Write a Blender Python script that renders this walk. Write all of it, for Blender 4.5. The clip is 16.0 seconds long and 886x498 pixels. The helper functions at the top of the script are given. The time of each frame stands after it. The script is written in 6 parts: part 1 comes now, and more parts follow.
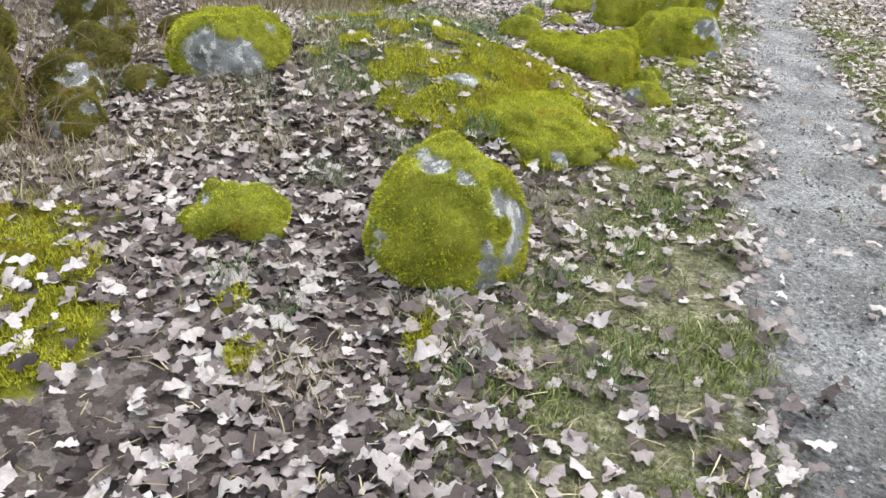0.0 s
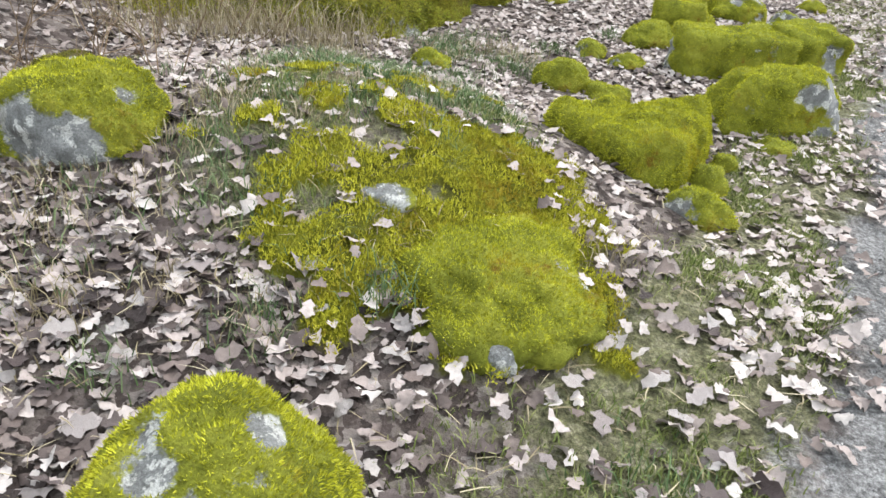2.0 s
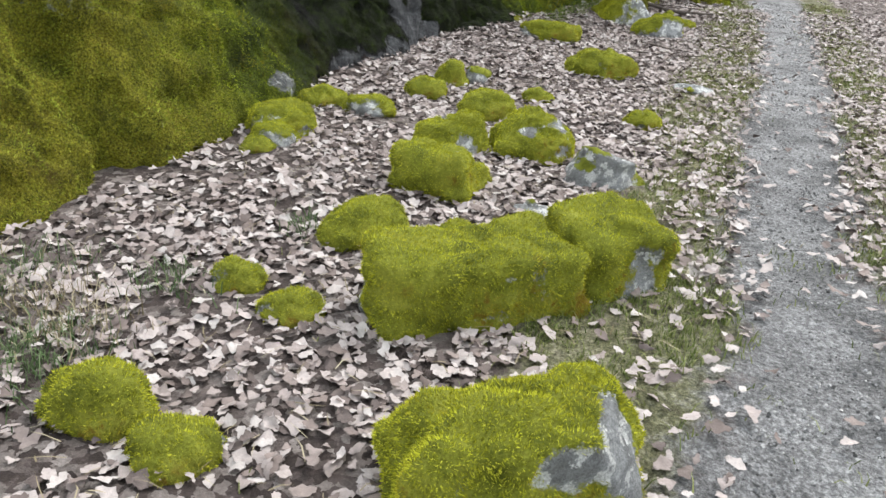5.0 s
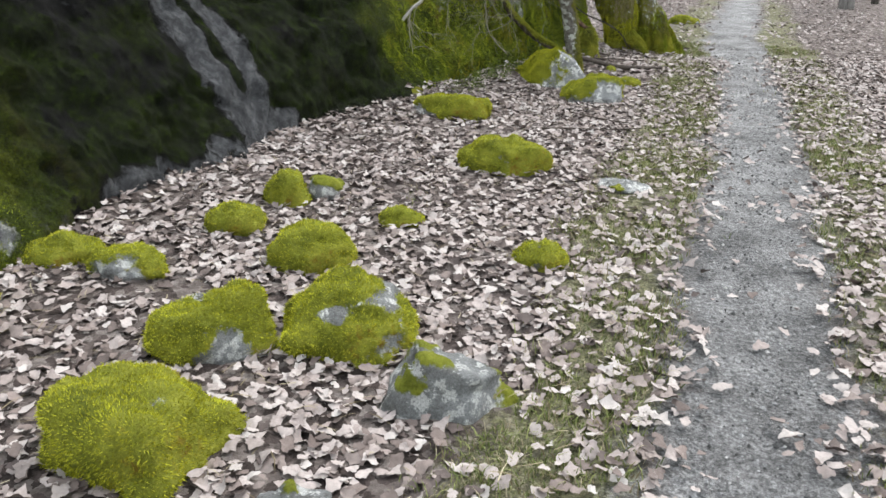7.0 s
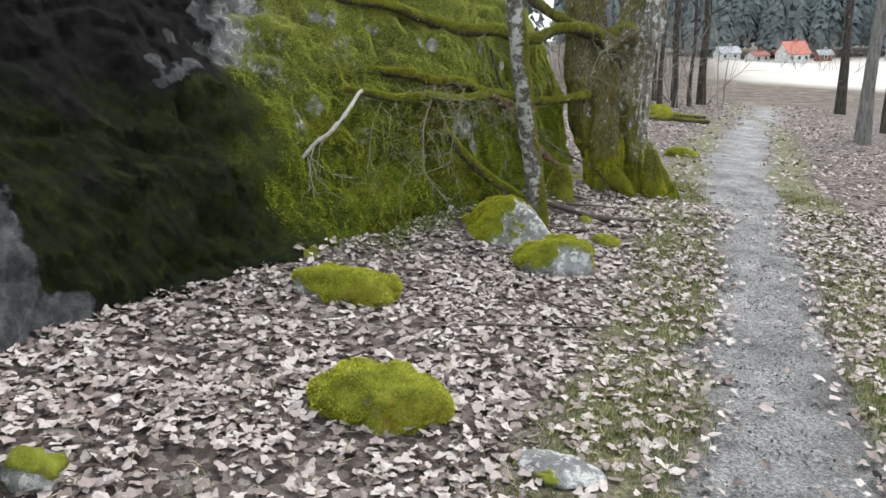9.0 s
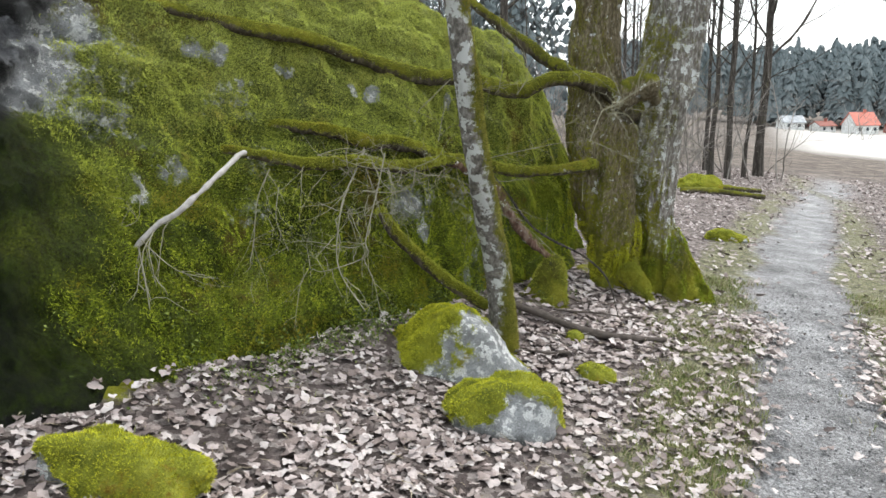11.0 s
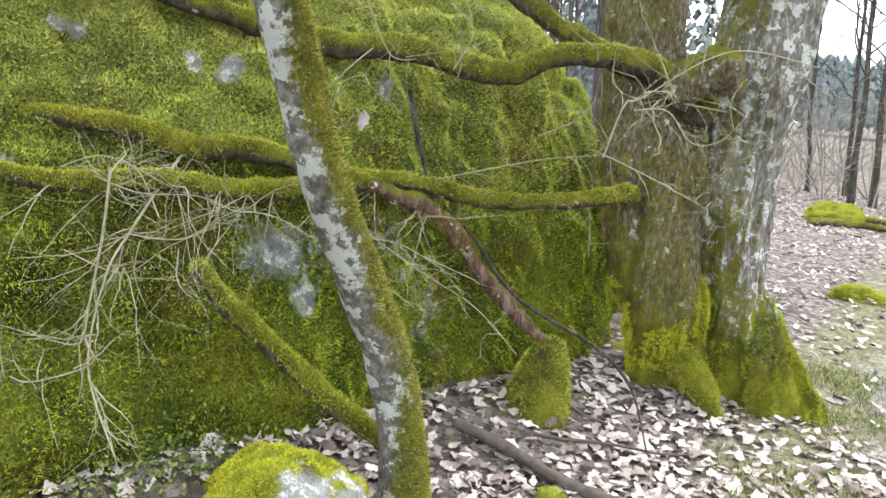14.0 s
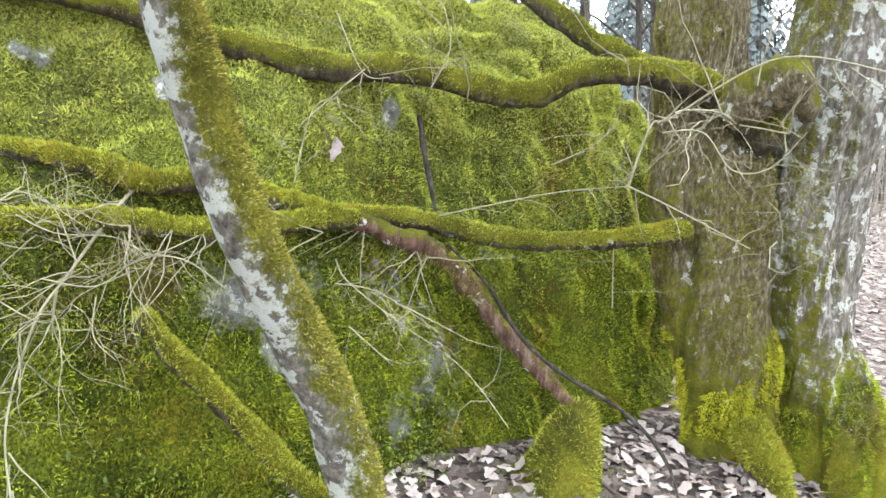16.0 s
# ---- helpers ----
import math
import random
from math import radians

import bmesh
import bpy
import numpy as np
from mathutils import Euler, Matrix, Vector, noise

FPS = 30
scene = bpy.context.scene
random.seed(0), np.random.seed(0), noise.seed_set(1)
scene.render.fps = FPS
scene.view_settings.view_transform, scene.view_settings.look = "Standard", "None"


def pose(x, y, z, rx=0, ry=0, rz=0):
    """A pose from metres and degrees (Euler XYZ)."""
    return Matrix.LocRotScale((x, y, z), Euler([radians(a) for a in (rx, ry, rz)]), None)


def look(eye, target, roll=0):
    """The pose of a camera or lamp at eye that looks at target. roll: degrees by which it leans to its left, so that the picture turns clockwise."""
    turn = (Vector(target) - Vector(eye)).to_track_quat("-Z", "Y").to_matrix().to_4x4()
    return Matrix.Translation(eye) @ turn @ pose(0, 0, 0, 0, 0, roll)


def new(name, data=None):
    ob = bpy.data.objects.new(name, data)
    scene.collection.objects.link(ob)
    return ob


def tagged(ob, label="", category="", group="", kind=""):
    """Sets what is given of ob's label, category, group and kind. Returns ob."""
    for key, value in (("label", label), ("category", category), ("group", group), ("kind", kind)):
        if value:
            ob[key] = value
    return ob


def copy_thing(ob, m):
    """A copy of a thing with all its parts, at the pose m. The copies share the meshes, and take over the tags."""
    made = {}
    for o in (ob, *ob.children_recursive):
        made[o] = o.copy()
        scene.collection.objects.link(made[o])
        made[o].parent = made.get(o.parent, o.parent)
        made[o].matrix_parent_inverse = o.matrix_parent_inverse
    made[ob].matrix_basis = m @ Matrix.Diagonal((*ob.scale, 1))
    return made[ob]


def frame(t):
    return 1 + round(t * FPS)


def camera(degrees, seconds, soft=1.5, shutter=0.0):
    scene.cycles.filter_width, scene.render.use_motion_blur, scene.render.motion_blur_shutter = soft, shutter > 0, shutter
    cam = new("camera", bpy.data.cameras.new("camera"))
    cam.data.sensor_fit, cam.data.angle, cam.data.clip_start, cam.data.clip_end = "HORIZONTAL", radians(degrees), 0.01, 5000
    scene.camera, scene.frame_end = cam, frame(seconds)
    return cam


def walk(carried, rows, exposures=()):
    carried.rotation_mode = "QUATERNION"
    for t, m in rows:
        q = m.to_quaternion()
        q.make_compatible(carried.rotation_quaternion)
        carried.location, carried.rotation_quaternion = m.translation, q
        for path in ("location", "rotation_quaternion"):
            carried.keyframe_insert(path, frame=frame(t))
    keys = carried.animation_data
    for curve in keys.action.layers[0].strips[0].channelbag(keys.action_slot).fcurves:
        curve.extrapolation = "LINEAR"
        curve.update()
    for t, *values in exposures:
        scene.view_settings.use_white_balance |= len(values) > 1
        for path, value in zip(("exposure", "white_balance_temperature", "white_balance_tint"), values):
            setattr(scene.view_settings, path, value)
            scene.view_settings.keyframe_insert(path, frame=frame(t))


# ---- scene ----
cam = camera(60.4, 16.0, soft=1.5)
METRES, EYE, TILT, LEAN, TURN = 14.2, 1.5, 0.0, 5.5, 0.0
ROWS = [
    (0.0, 0.0, 0.0, 0.0, 2.06, -27.86, -3.9),
    (0.5, 0.0124, 0.0258, 0.0021, 8.81, -28.98, -4.96),
    (1.0, 0.0196, 0.0552, 0.0023, 9.4, -29.52, -5.05),
    (1.5, 0.0286, 0.0839, 0.0041, 8.69, -29.74, -3.41),
    (2.0, 0.0408, 0.1143, 0.0058, 11.6, -29.84, -4.89),
    (2.5, 0.0499, 0.1485, 0.0077, 10.29, -29.02, -4.89),
    (3.0, 0.0636, 0.18, 0.0095, 7.15, -28.54, -3.5),
    (3.5, 0.0776, 0.2106, 0.0131, 7.59, -28.28, -4.7),
    (4.0, 0.0869, 0.2462, 0.0144, 4.54, -27.17, -5.0),
    (6.5, 0.1495, 0.4199, 0.0151, 3.36, -24.46, -2.38),
    (7.0, 0.1635, 0.4554, 0.0156, 1.73, -23.09, -1.36),
    (7.5, 0.1762, 0.4917, 0.0162, 2.86, -22.69, -1.74),
    (8.0, 0.1866, 0.5297, 0.0195, 1.76, -22.36, -1.52),
    (8.5, 0.2002, 0.5659, 0.0209, 3.75, -19.94, -2.37),
    (9.0, 0.2087, 0.6029, 0.0205, 2.88, -15.75, -3.66),
    (9.5, 0.2195, 0.6389, 0.0213, 2.05, -14.58, -3.87),
    (10.0, 0.2313, 0.6732, 0.0201, 3.23, -13.43, -3.81),
    (12.5, 0.2828, 0.8321, 0.0155, 11.71, -11.14, -6.32),
    (13.0, 0.285, 0.8602, 0.0141, 12.01, -11.29, -5.86),
    (13.5, 0.293, 0.8825, 0.0128, 12.81, -11.56, -5.75),
    (14.0, 0.3008, 0.9008, 0.014, 16.88, -11.83, -5.95),
    (14.5, 0.3035, 0.9183, 0.013, 17.49, -11.0, -6.06),
    (15.0, 0.3083, 0.9294, 0.0137, 19.92, -10.38, -6.23),
    (15.5, 0.3153, 0.9363, 0.0142, 23.4, -10.37, -6.37),
    (16.0, 0.3194, 0.9405, 0.0139, 25.17, -10.07, -4.76),
]
EXPOSURES = [(0.0, 0.86), (2.5, 0.9), (4.0, 0.76), (7.0, 0.65), (9.0, 0.65), (10.0, 0.72), (12.5, 1.28), (14.0, 1.68), (16.0, 2.1)]
walk(cam, [(t, pose(0, 0, EYE, TILT, LEAN, TURN) @ pose(METRES * x, METRES * y, METRES * z, 90 + pitch, roll, yaw)) for t, x, y, z, yaw, pitch, roll in ROWS],
     exposures=EXPOSURES)

# ---- light: an overcast sky ----
world = bpy.data.worlds.new("world")
scene.world = world
world.use_nodes = True
wn, wl = world.node_tree.nodes, world.node_tree.links
wn.clear()
sky = wn.new("ShaderNodeTexSky")
sky.sky_type, sky.sun_disc = "NISHITA", False
sky.sun_elevation, sky.sun_rotation = radians(46), radians(47)
sky.dust_density, sky.air_density = 4.0, 1.0
grey = wn.new("ShaderNodeMix")
grey.data_type = "RGBA"
grey.inputs["Factor"].default_value = 0.80
grey.inputs["B"].default_value = (9.2, 9.7, 9.9, 1)
wl.new(sky.outputs["Color"], grey.inputs["A"])
back = wn.new("ShaderNodeBackground")
back.inputs["Strength"].default_value = 0.13
wl.new(grey.outputs["Result"], back.inputs["Color"])
wo = wn.new("ShaderNodeOutputWorld")
wl.new(back.outputs["Background"], wo.inputs["Surface"])
sun = new("sun", bpy.data.lights.new("sun", "SUN"))
sun.data.energy, sun.data.angle, sun.data.color = 1.5, radians(25), (1.0, 0.97, 0.93)
sun.matrix_world = look((28, 26, 40), (0, 0, 0))


# ---- number helpers ----
def hash3(ix, iy, iz, seed):
    h = (ix * 374761393 + iy * 668265263 + iz * 1274126177 + seed * 974711) & 0xFFFFFFFF
    h = ((h ^ (h >> 13)) * 1103515245) & 0xFFFFFFFF
    h = ((h ^ (h >> 15)) * 2246822519) & 0xFFFFFFFF
    return ((h ^ (h >> 16)) & 0xFFFFFF) / float(0xFFFFFF)


def vnoise(p, seed=0):
    """Smooth value noise in -1..1 at the points p (n, 3)."""
    f = np.floor(p)
    i = f.astype(np.int64)
    w = p - f
    w = w * w * w * (w * (w * 6 - 15) + 10)
    out = np.zeros(len(p))
    for dx in (0, 1):
        wx = w[:, 0] if dx else 1 - w[:, 0]
        for dy in (0, 1):
            wy = w[:, 1] if dy else 1 - w[:, 1]
            for dz in (0, 1):
                wz = w[:, 2] if dz else 1 - w[:, 2]
                out += wx * wy * wz * hash3(i[:, 0] + dx, i[:, 1] + dy, i[:, 2] + dz, seed)
    return out * 2 - 1


def fbm(p, scale, octaves=4, seed=0, gain=0.5):
    """Layered noise, about -1..1; scale is the largest bump in metres."""
    p = np.asarray(p, float)
    out, amp, total = np.zeros(len(p)), 1.0, 0.0
    for k in range(octaves):
        out += amp * vnoise(p * (2.03 ** k / scale) + 17.3 * k, seed + k)
        total += amp
        amp *= gain
    return out / total * 1.5


def step(a, b, x):
    t = np.clip((x - a) / (b - a), 0, 1)
    return t * t * (3 - 2 * t)


def flat3(x, y):
    return np.stack([np.asarray(x, float), np.asarray(y, float), np.zeros(len(x))], 1)


# ---- mesh helpers ----
def mesh(name, verts, faces, material=None, smooth=True, attributes=None):
    me = bpy.data.meshes.new(name)
    verts = np.asarray(verts, np.float32)
    faces = np.asarray(faces, np.int32)
    n, k = faces.shape
    me.vertices.add(len(verts))
    me.vertices.foreach_set("co", verts.ravel())
    me.loops.add(n * k)
    me.loops.foreach_set("vertex_index", faces.ravel())
    me.polygons.add(n)
    me.polygons.foreach_set("loop_start", np.arange(0, n * k, k, dtype=np.int32))
    me.polygons.foreach_set("loop_total", np.full(n, k, np.int32))
    me.polygons.foreach_set("use_smooth", np.full(n, smooth))
    for key, value in (attributes or {}).items():
        me.attributes.new(key, "FLOAT", "POINT").data.foreach_set("value", np.asarray(value, np.float32))
    me.update(calc_edges=True)
    if material:
        me.materials.append(material)
    return me


def solid(name, verts, faces, material, parent=None, label="", attributes=None, smooth=True):
    """One mesh object, under parent when it is a part."""
    ob = new(name, mesh(name, verts, faces, material, smooth, attributes))
    ob.parent = parent
    if label:
        tagged(ob, label)
    return ob


def thing(name, place, label, category, group="", kind=""):
    ob = new(name)
    ob.empty_display_size = 0.1
    ob.matrix_world = Matrix.Translation(place)
    return tagged(ob, label, category, group, kind)


def join(pieces):
    """Puts (verts, faces) pieces of one face size together."""
    vs, fs, at = [], [], 0
    for v, f in pieces:
        vs.append(v)
        fs.append(np.asarray(f) + at)
        at += len(v)
    return np.concatenate(vs), np.concatenate(fs)


def normals_of(verts, faces):
    a, b, c = verts[faces[:, 0]], verts[faces[:, 1]], verts[faces[:, 2]]
    fn = np.cross(b - a, c - a)
    if faces.shape[1] == 4:
        fn += np.cross(c - a, verts[faces[:, 3]] - a)
    out = np.zeros_like(verts)
    for k in range(faces.shape[1]):
        np.add.at(out, faces[:, k], fn)
    return out / np.maximum(np.linalg.norm(out, axis=1, keepdims=True), 1e-9)


def tube(points, radii, sides=8, rough=0.0, seed=0, steps=0, ridge=0.0):
    """A round limb along points; rough: bumps as a share of the radius; ridge: long bark ridges."""
    points, radii = np.asarray(points, float), np.asarray(radii, float)
    if steps:
        t = np.linspace(0, len(points) - 1, steps)
        i = np.clip(t.astype(int), 0, len(points) - 2)
        w = (t - i)[:, None]
        p0, p1, p2, p3 = points[np.maximum(i - 1, 0)], points[i], points[i + 1], points[np.minimum(i + 2, len(points) - 1)]
        radii = np.interp(t, np.arange(len(radii)), radii)
        points = 0.5 * (2 * p1 + (p2 - p0) * w + (2 * p0 - 5 * p1 + 4 * p2 - p3) * w ** 2 + (3 * p1 - p0 - 3 * p2 + p3) * w ** 3)
    n = len(points)
    d = np.gradient(points, axis=0)
    d /= np.maximum(np.linalg.norm(d, axis=1, keepdims=True), 1e-9)
    ref = np.array([0.0, 0, 1]) if abs(d[:, 2]).mean() < 0.8 else np.array([1.0, 0.2, 0])
    u = np.cross(d, ref)
    u /= np.linalg.norm(u, axis=1, keepdims=True)
    v = np.cross(d, u)
    a = np.linspace(0, 2 * np.pi, sides, endpoint=False)
    ring = np.cos(a)[None, :, None] * u[:, None] + np.sin(a)[None, :, None] * v[:, None]
    r = np.repeat(radii[:, None], sides, 1)
    base = points[:, None] + ring * r[..., None]
    if rough:
        r = r * (1 + rough * fbm(base.reshape(-1, 3), max(0.05, radii.max() * 1.6), 3, seed).reshape(n, sides))
    if ridge:
        q = base.reshape(-1, 3) * np.array([1, 1, 0.18])
        r = r + ridge * fbm(q, 0.09, 3, seed + 5).reshape(n, sides)
    verts = (points[:, None] + ring * r[..., None]).reshape(-1, 3)
    i, j = np.meshgrid(np.arange(n - 1), np.arange(sides), indexing="ij")
    j2 = (j + 1) % sides
    faces = np.stack([i * sides + j, i * sides + j2, (i + 1) * sides + j2, (i + 1) * sides + j], -1).reshape(-1, 4)
    if sides >= 6:
        caps = []
        for row, tip in ((0, points[0] - d[0] * radii[0] * 0.5), (n - 1, points[-1] + d[-1] * radii[-1] * 0.5)):
            k = len(verts)
            verts = np.vstack([verts, tip[None]])
            e = np.arange(sides)
            e2 = (e + 1) % sides
            caps.append(np.stack([row * sides + e2, row * sides + e, np.full(sides, k), np.full(sides, k)], 1)[:, :4] if row == 0
                        else np.stack([row * sides + e, row * sides + e2, np.full(sides, k), np.full(sides, k)], 1))
        tri = np.concatenate(caps)
        return verts, faces, tri[:, :3]
    return verts, faces, np.zeros((0, 3), int)


def tri(t):
    """Triangles of a tube."""
    v, q, c = t
    return v, np.concatenate([q[:, [0, 1, 2]], q[:, [0, 2, 3]], c])


def blades(at, nrm, length, width, rng, spread=0.7):
    """Short upright blades, one triangle each, at points with normals."""
    n = len(at)
    d = nrm + rng.normal(0, spread, (n, 3)) * 0.6
    d /= np.linalg.norm(d, axis=1, keepdims=True)
    s = np.cross(d, rng.normal(0, 1, (n, 3)))
    s /= np.maximum(np.linalg.norm(s, axis=1, keepdims=True), 1e-9)
    le = (length * rng.uniform(0.5, 1.2, n))[:, None]
    w = width * 0.5
    v = np.stack([at - s * w - nrm * length * 0.2, at + s * w - nrm * length * 0.2, at + d * le], 1).reshape(-1, 3)
    return v, np.arange(3 * n).reshape(-1, 3)


def sample(verts, faces, weight, count, rng):
    """count random points on a mesh, by area times the vertex weight; with their normals."""
    f = faces[:, :3] if faces.shape[1] == 3 else np.concatenate([faces[:, [0, 1, 2]], faces[:, [0, 2, 3]]])
    a, b, c = verts[f[:, 0]], verts[f[:, 1]], verts[f[:, 2]]
    cr = np.cross(b - a, c - a)
    area = np.linalg.norm(cr, axis=1)
    p = area * weight[f].mean(1)
    i = rng.choice(len(f), count, p=p / p.sum())
    u, v = rng.random(count), rng.random(count)
    k = u + v > 1
    u[k], v[k] = 1 - u[k], 1 - v[k]
    at = a[i] + u[:, None] * (b - a)[i] + v[:, None] * (c - a)[i]
    return at, (cr / np.maximum(area[:, None], 1e-9))[i]


# ---- materials ----
class Nodes:
    """A small builder for node materials."""

    def __init__(self, name, rough=0.8, spec=0.3):
        self.m = bpy.data.materials.new(name)
        self.m.use_nodes = True
        self.n, self.l = self.m.node_tree.nodes, self.m.node_tree.links
        self.b = self.n["Principled BSDF"]
        self.b.inputs["Roughness"].default_value = rough
        self.b.inputs["Specular IOR Level"].default_value = spec
        self.co = self.n.new("ShaderNodeTexCoord").outputs["Object"]

    def noise(self, scale, detail=4.0, rough=0.6, vec=None, stretch=None):
        t = self.n.new("ShaderNodeTexNoise")
        t.inputs["Scale"].default_value, t.inputs["Detail"].default_value, t.inputs["Roughness"].default_value = scale, detail, rough
        src = vec or self.co
        if stretch:
            mp = self.n.new("ShaderNodeMapping")
            mp.inputs["Scale"].default_value = stretch
            self.l.new(src, mp.inputs["Vector"])
            src = mp.outputs["Vector"]
        self.l.new(src, t.inputs["Vector"])
        return t.outputs["Fac"]

    def ramp(self, fac, *stops):
        r = self.n.new("ShaderNodeValToRGB")
        e = r.color_ramp.elements
        while len(e) < len(stops):
            e.new(0.5)
        for k, (p, c) in enumerate(stops):
            e[k].position = p
            e[k].color = (*c, 1) if isinstance(c, tuple) else (c, c, c, 1)
        self.l.new(fac, r.inputs["Fac"])
        return r.outputs["Color"]

    def mix(self, fac, a, b, how="MIX"):
        x = self.n.new("ShaderNodeMix")
        x.data_type, x.blend_type = "RGBA", how
        for key, v in (("Factor", fac), ("A", a), ("B", b)):
            if isinstance(v, (int, float)):
                x.inputs[key].default_value = v
            elif isinstance(v, tuple):
                x.inputs[key].default_value = (*v, 1)
            else:
                self.l.new(v, x.inputs[key])
        return x.outputs["Result"]

    def calc(self, op, a, b=0.0, clamp=False):
        x = self.n.new("ShaderNodeMath")
        x.operation, x.use_clamp = op, clamp
        for k, v in enumerate((a, b)):
            if isinstance(v, (int, float)):
                x.inputs[k].default_value = v
            else:
                self.l.new(v, x.inputs[k])
        return x.outputs["Value"]

    def attr(self, name):
        a = self.n.new("ShaderNodeAttribute")
        a.attribute_name = name
        return a.outputs["Fac"]

    def island(self):
        return self.n.new("ShaderNodeNewGeometry").outputs["Random Per Island"]

    def any(self):
        return self.n.new("ShaderNodeObjectInfo").outputs["Random"]

    def edge(self, value, noise_out, amount, lo, hi):
        """A mask whose border is frayed by noise."""
        s = self.calc("ADD", value, self.calc("MULTIPLY", self.calc("SUBTRACT", noise_out, 0.5), amount))
        mr = self.n.new("ShaderNodeMapRange")
        mr.interpolation_type = "SMOOTHSTEP"
        mr.inputs["From Min"].default_value, mr.inputs["From Max"].default_value = lo, hi
        self.l.new(s, mr.inputs["Value"])
        return mr.outputs["Result"]

    def bump(self, height, distance, strength=1.0, before=None):
        b = self.n.new("ShaderNodeBump")
        b.inputs["Distance"].default_value, b.inputs["Strength"].default_value = distance, strength
        self.l.new(height, b.inputs["Height"])
        if before:
            self.l.new(before, b.inputs["Normal"])
        return b.outputs["Normal"]

    def done(self, colour=None, normal=None, rough=None):
        if colour is not None:
            if isinstance(colour, tuple):
                self.b.inputs["Base Color"].default_value = (*colour, 1)
            else:
                self.l.new(colour, self.b.inputs["Base Color"])
        if normal is not None:
            self.l.new(normal, self.b.inputs["Normal"])
        if rough is not None:
            self.l.new(rough, self.b.inputs["Roughness"])
        return self.m


def moss_colour(k, low, mid, high):
    big = k.noise(5.0, 5, 0.65)
    fine = k.noise(90.0, 4, 0.7)
    c = k.ramp(big, (0.3, low), (0.5, mid), (0.68, high))
    return k.mix(0.55, c, k.ramp(fine, (0.25, 0.25), (0.5, 0.8), (0.75, 1.35)), "MULTIPLY")


def rock_colour(k):
    a = k.ramp(k.noise(7.0, 6, 0.7), (0.3, (0.15, 0.15, 0.145)), (0.5, (0.3, 0.31, 0.315)), (0.7, (0.46, 0.47, 0.48)))
    lichen = k.edge(k.noise(16.0, 4, 0.6), k.noise(120.0, 3), 0.25, 0.52, 0.58)
    a = k.mix(lichen, a, (0.7, 0.71, 0.7))
    speck = k.ramp(k.noise(140.0, 3, 0.7), (0.35, 0.5), (0.6, 1.15))
    return k.mix(0.7, a, speck, "MULTIPLY")


def stone_material(name="mossy_stone", low=(0.1, 0.12, 0.014), mid=(0.26, 0.285, 0.032), high=(0.4, 0.41, 0.06)):
    k = Nodes(name, 0.9, 0.2)
    moss = k.edge(k.attr("moss"), k.noise(38.0, 4, 0.65), 0.5, 0.44, 0.56)
    red = k.mix(k.edge(k.noise(3.5, 4), k.noise(40.0, 3), 0.3, 0.6, 0.72), moss_colour(k, low, mid, high), (0.23, 0.15, 0.02))
    col = k.mix(moss, rock_colour(k), red)
    rb = k.bump(k.noise(45.0, 6, 0.7), 0.012)
    mb = k.bump(k.noise(170.0, 4, 0.75), 0.012, 1.0, rb)
    return k.done(col, mb)


def moss_material(name, low, mid, high, browns=0.0, crown=None):
    k = Nodes(name, 0.95, 0.1)
    c = k.ramp(k.island(), (0.0, low), (0.45, mid), (1.0, high))
    patch = k.ramp(k.noise(7.0, 6, 0.75), (0.34, 0.45), (0.5, 1.05), (0.66, 1.4))
    c = k.mix(0.8, c, patch, "MULTIPLY")
    if browns:
        c = k.mix(k.calc("MULTIPLY", k.edge(k.noise(3.6, 5), k.noise(40.0, 3), 0.3, 0.52, 0.68), min(1.0, browns * 2)), c, (0.27, 0.2, 0.025))
    # sky light on the upper slopes, put into the moss colour
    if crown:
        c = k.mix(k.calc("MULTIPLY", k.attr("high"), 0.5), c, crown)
    return k.done(c)


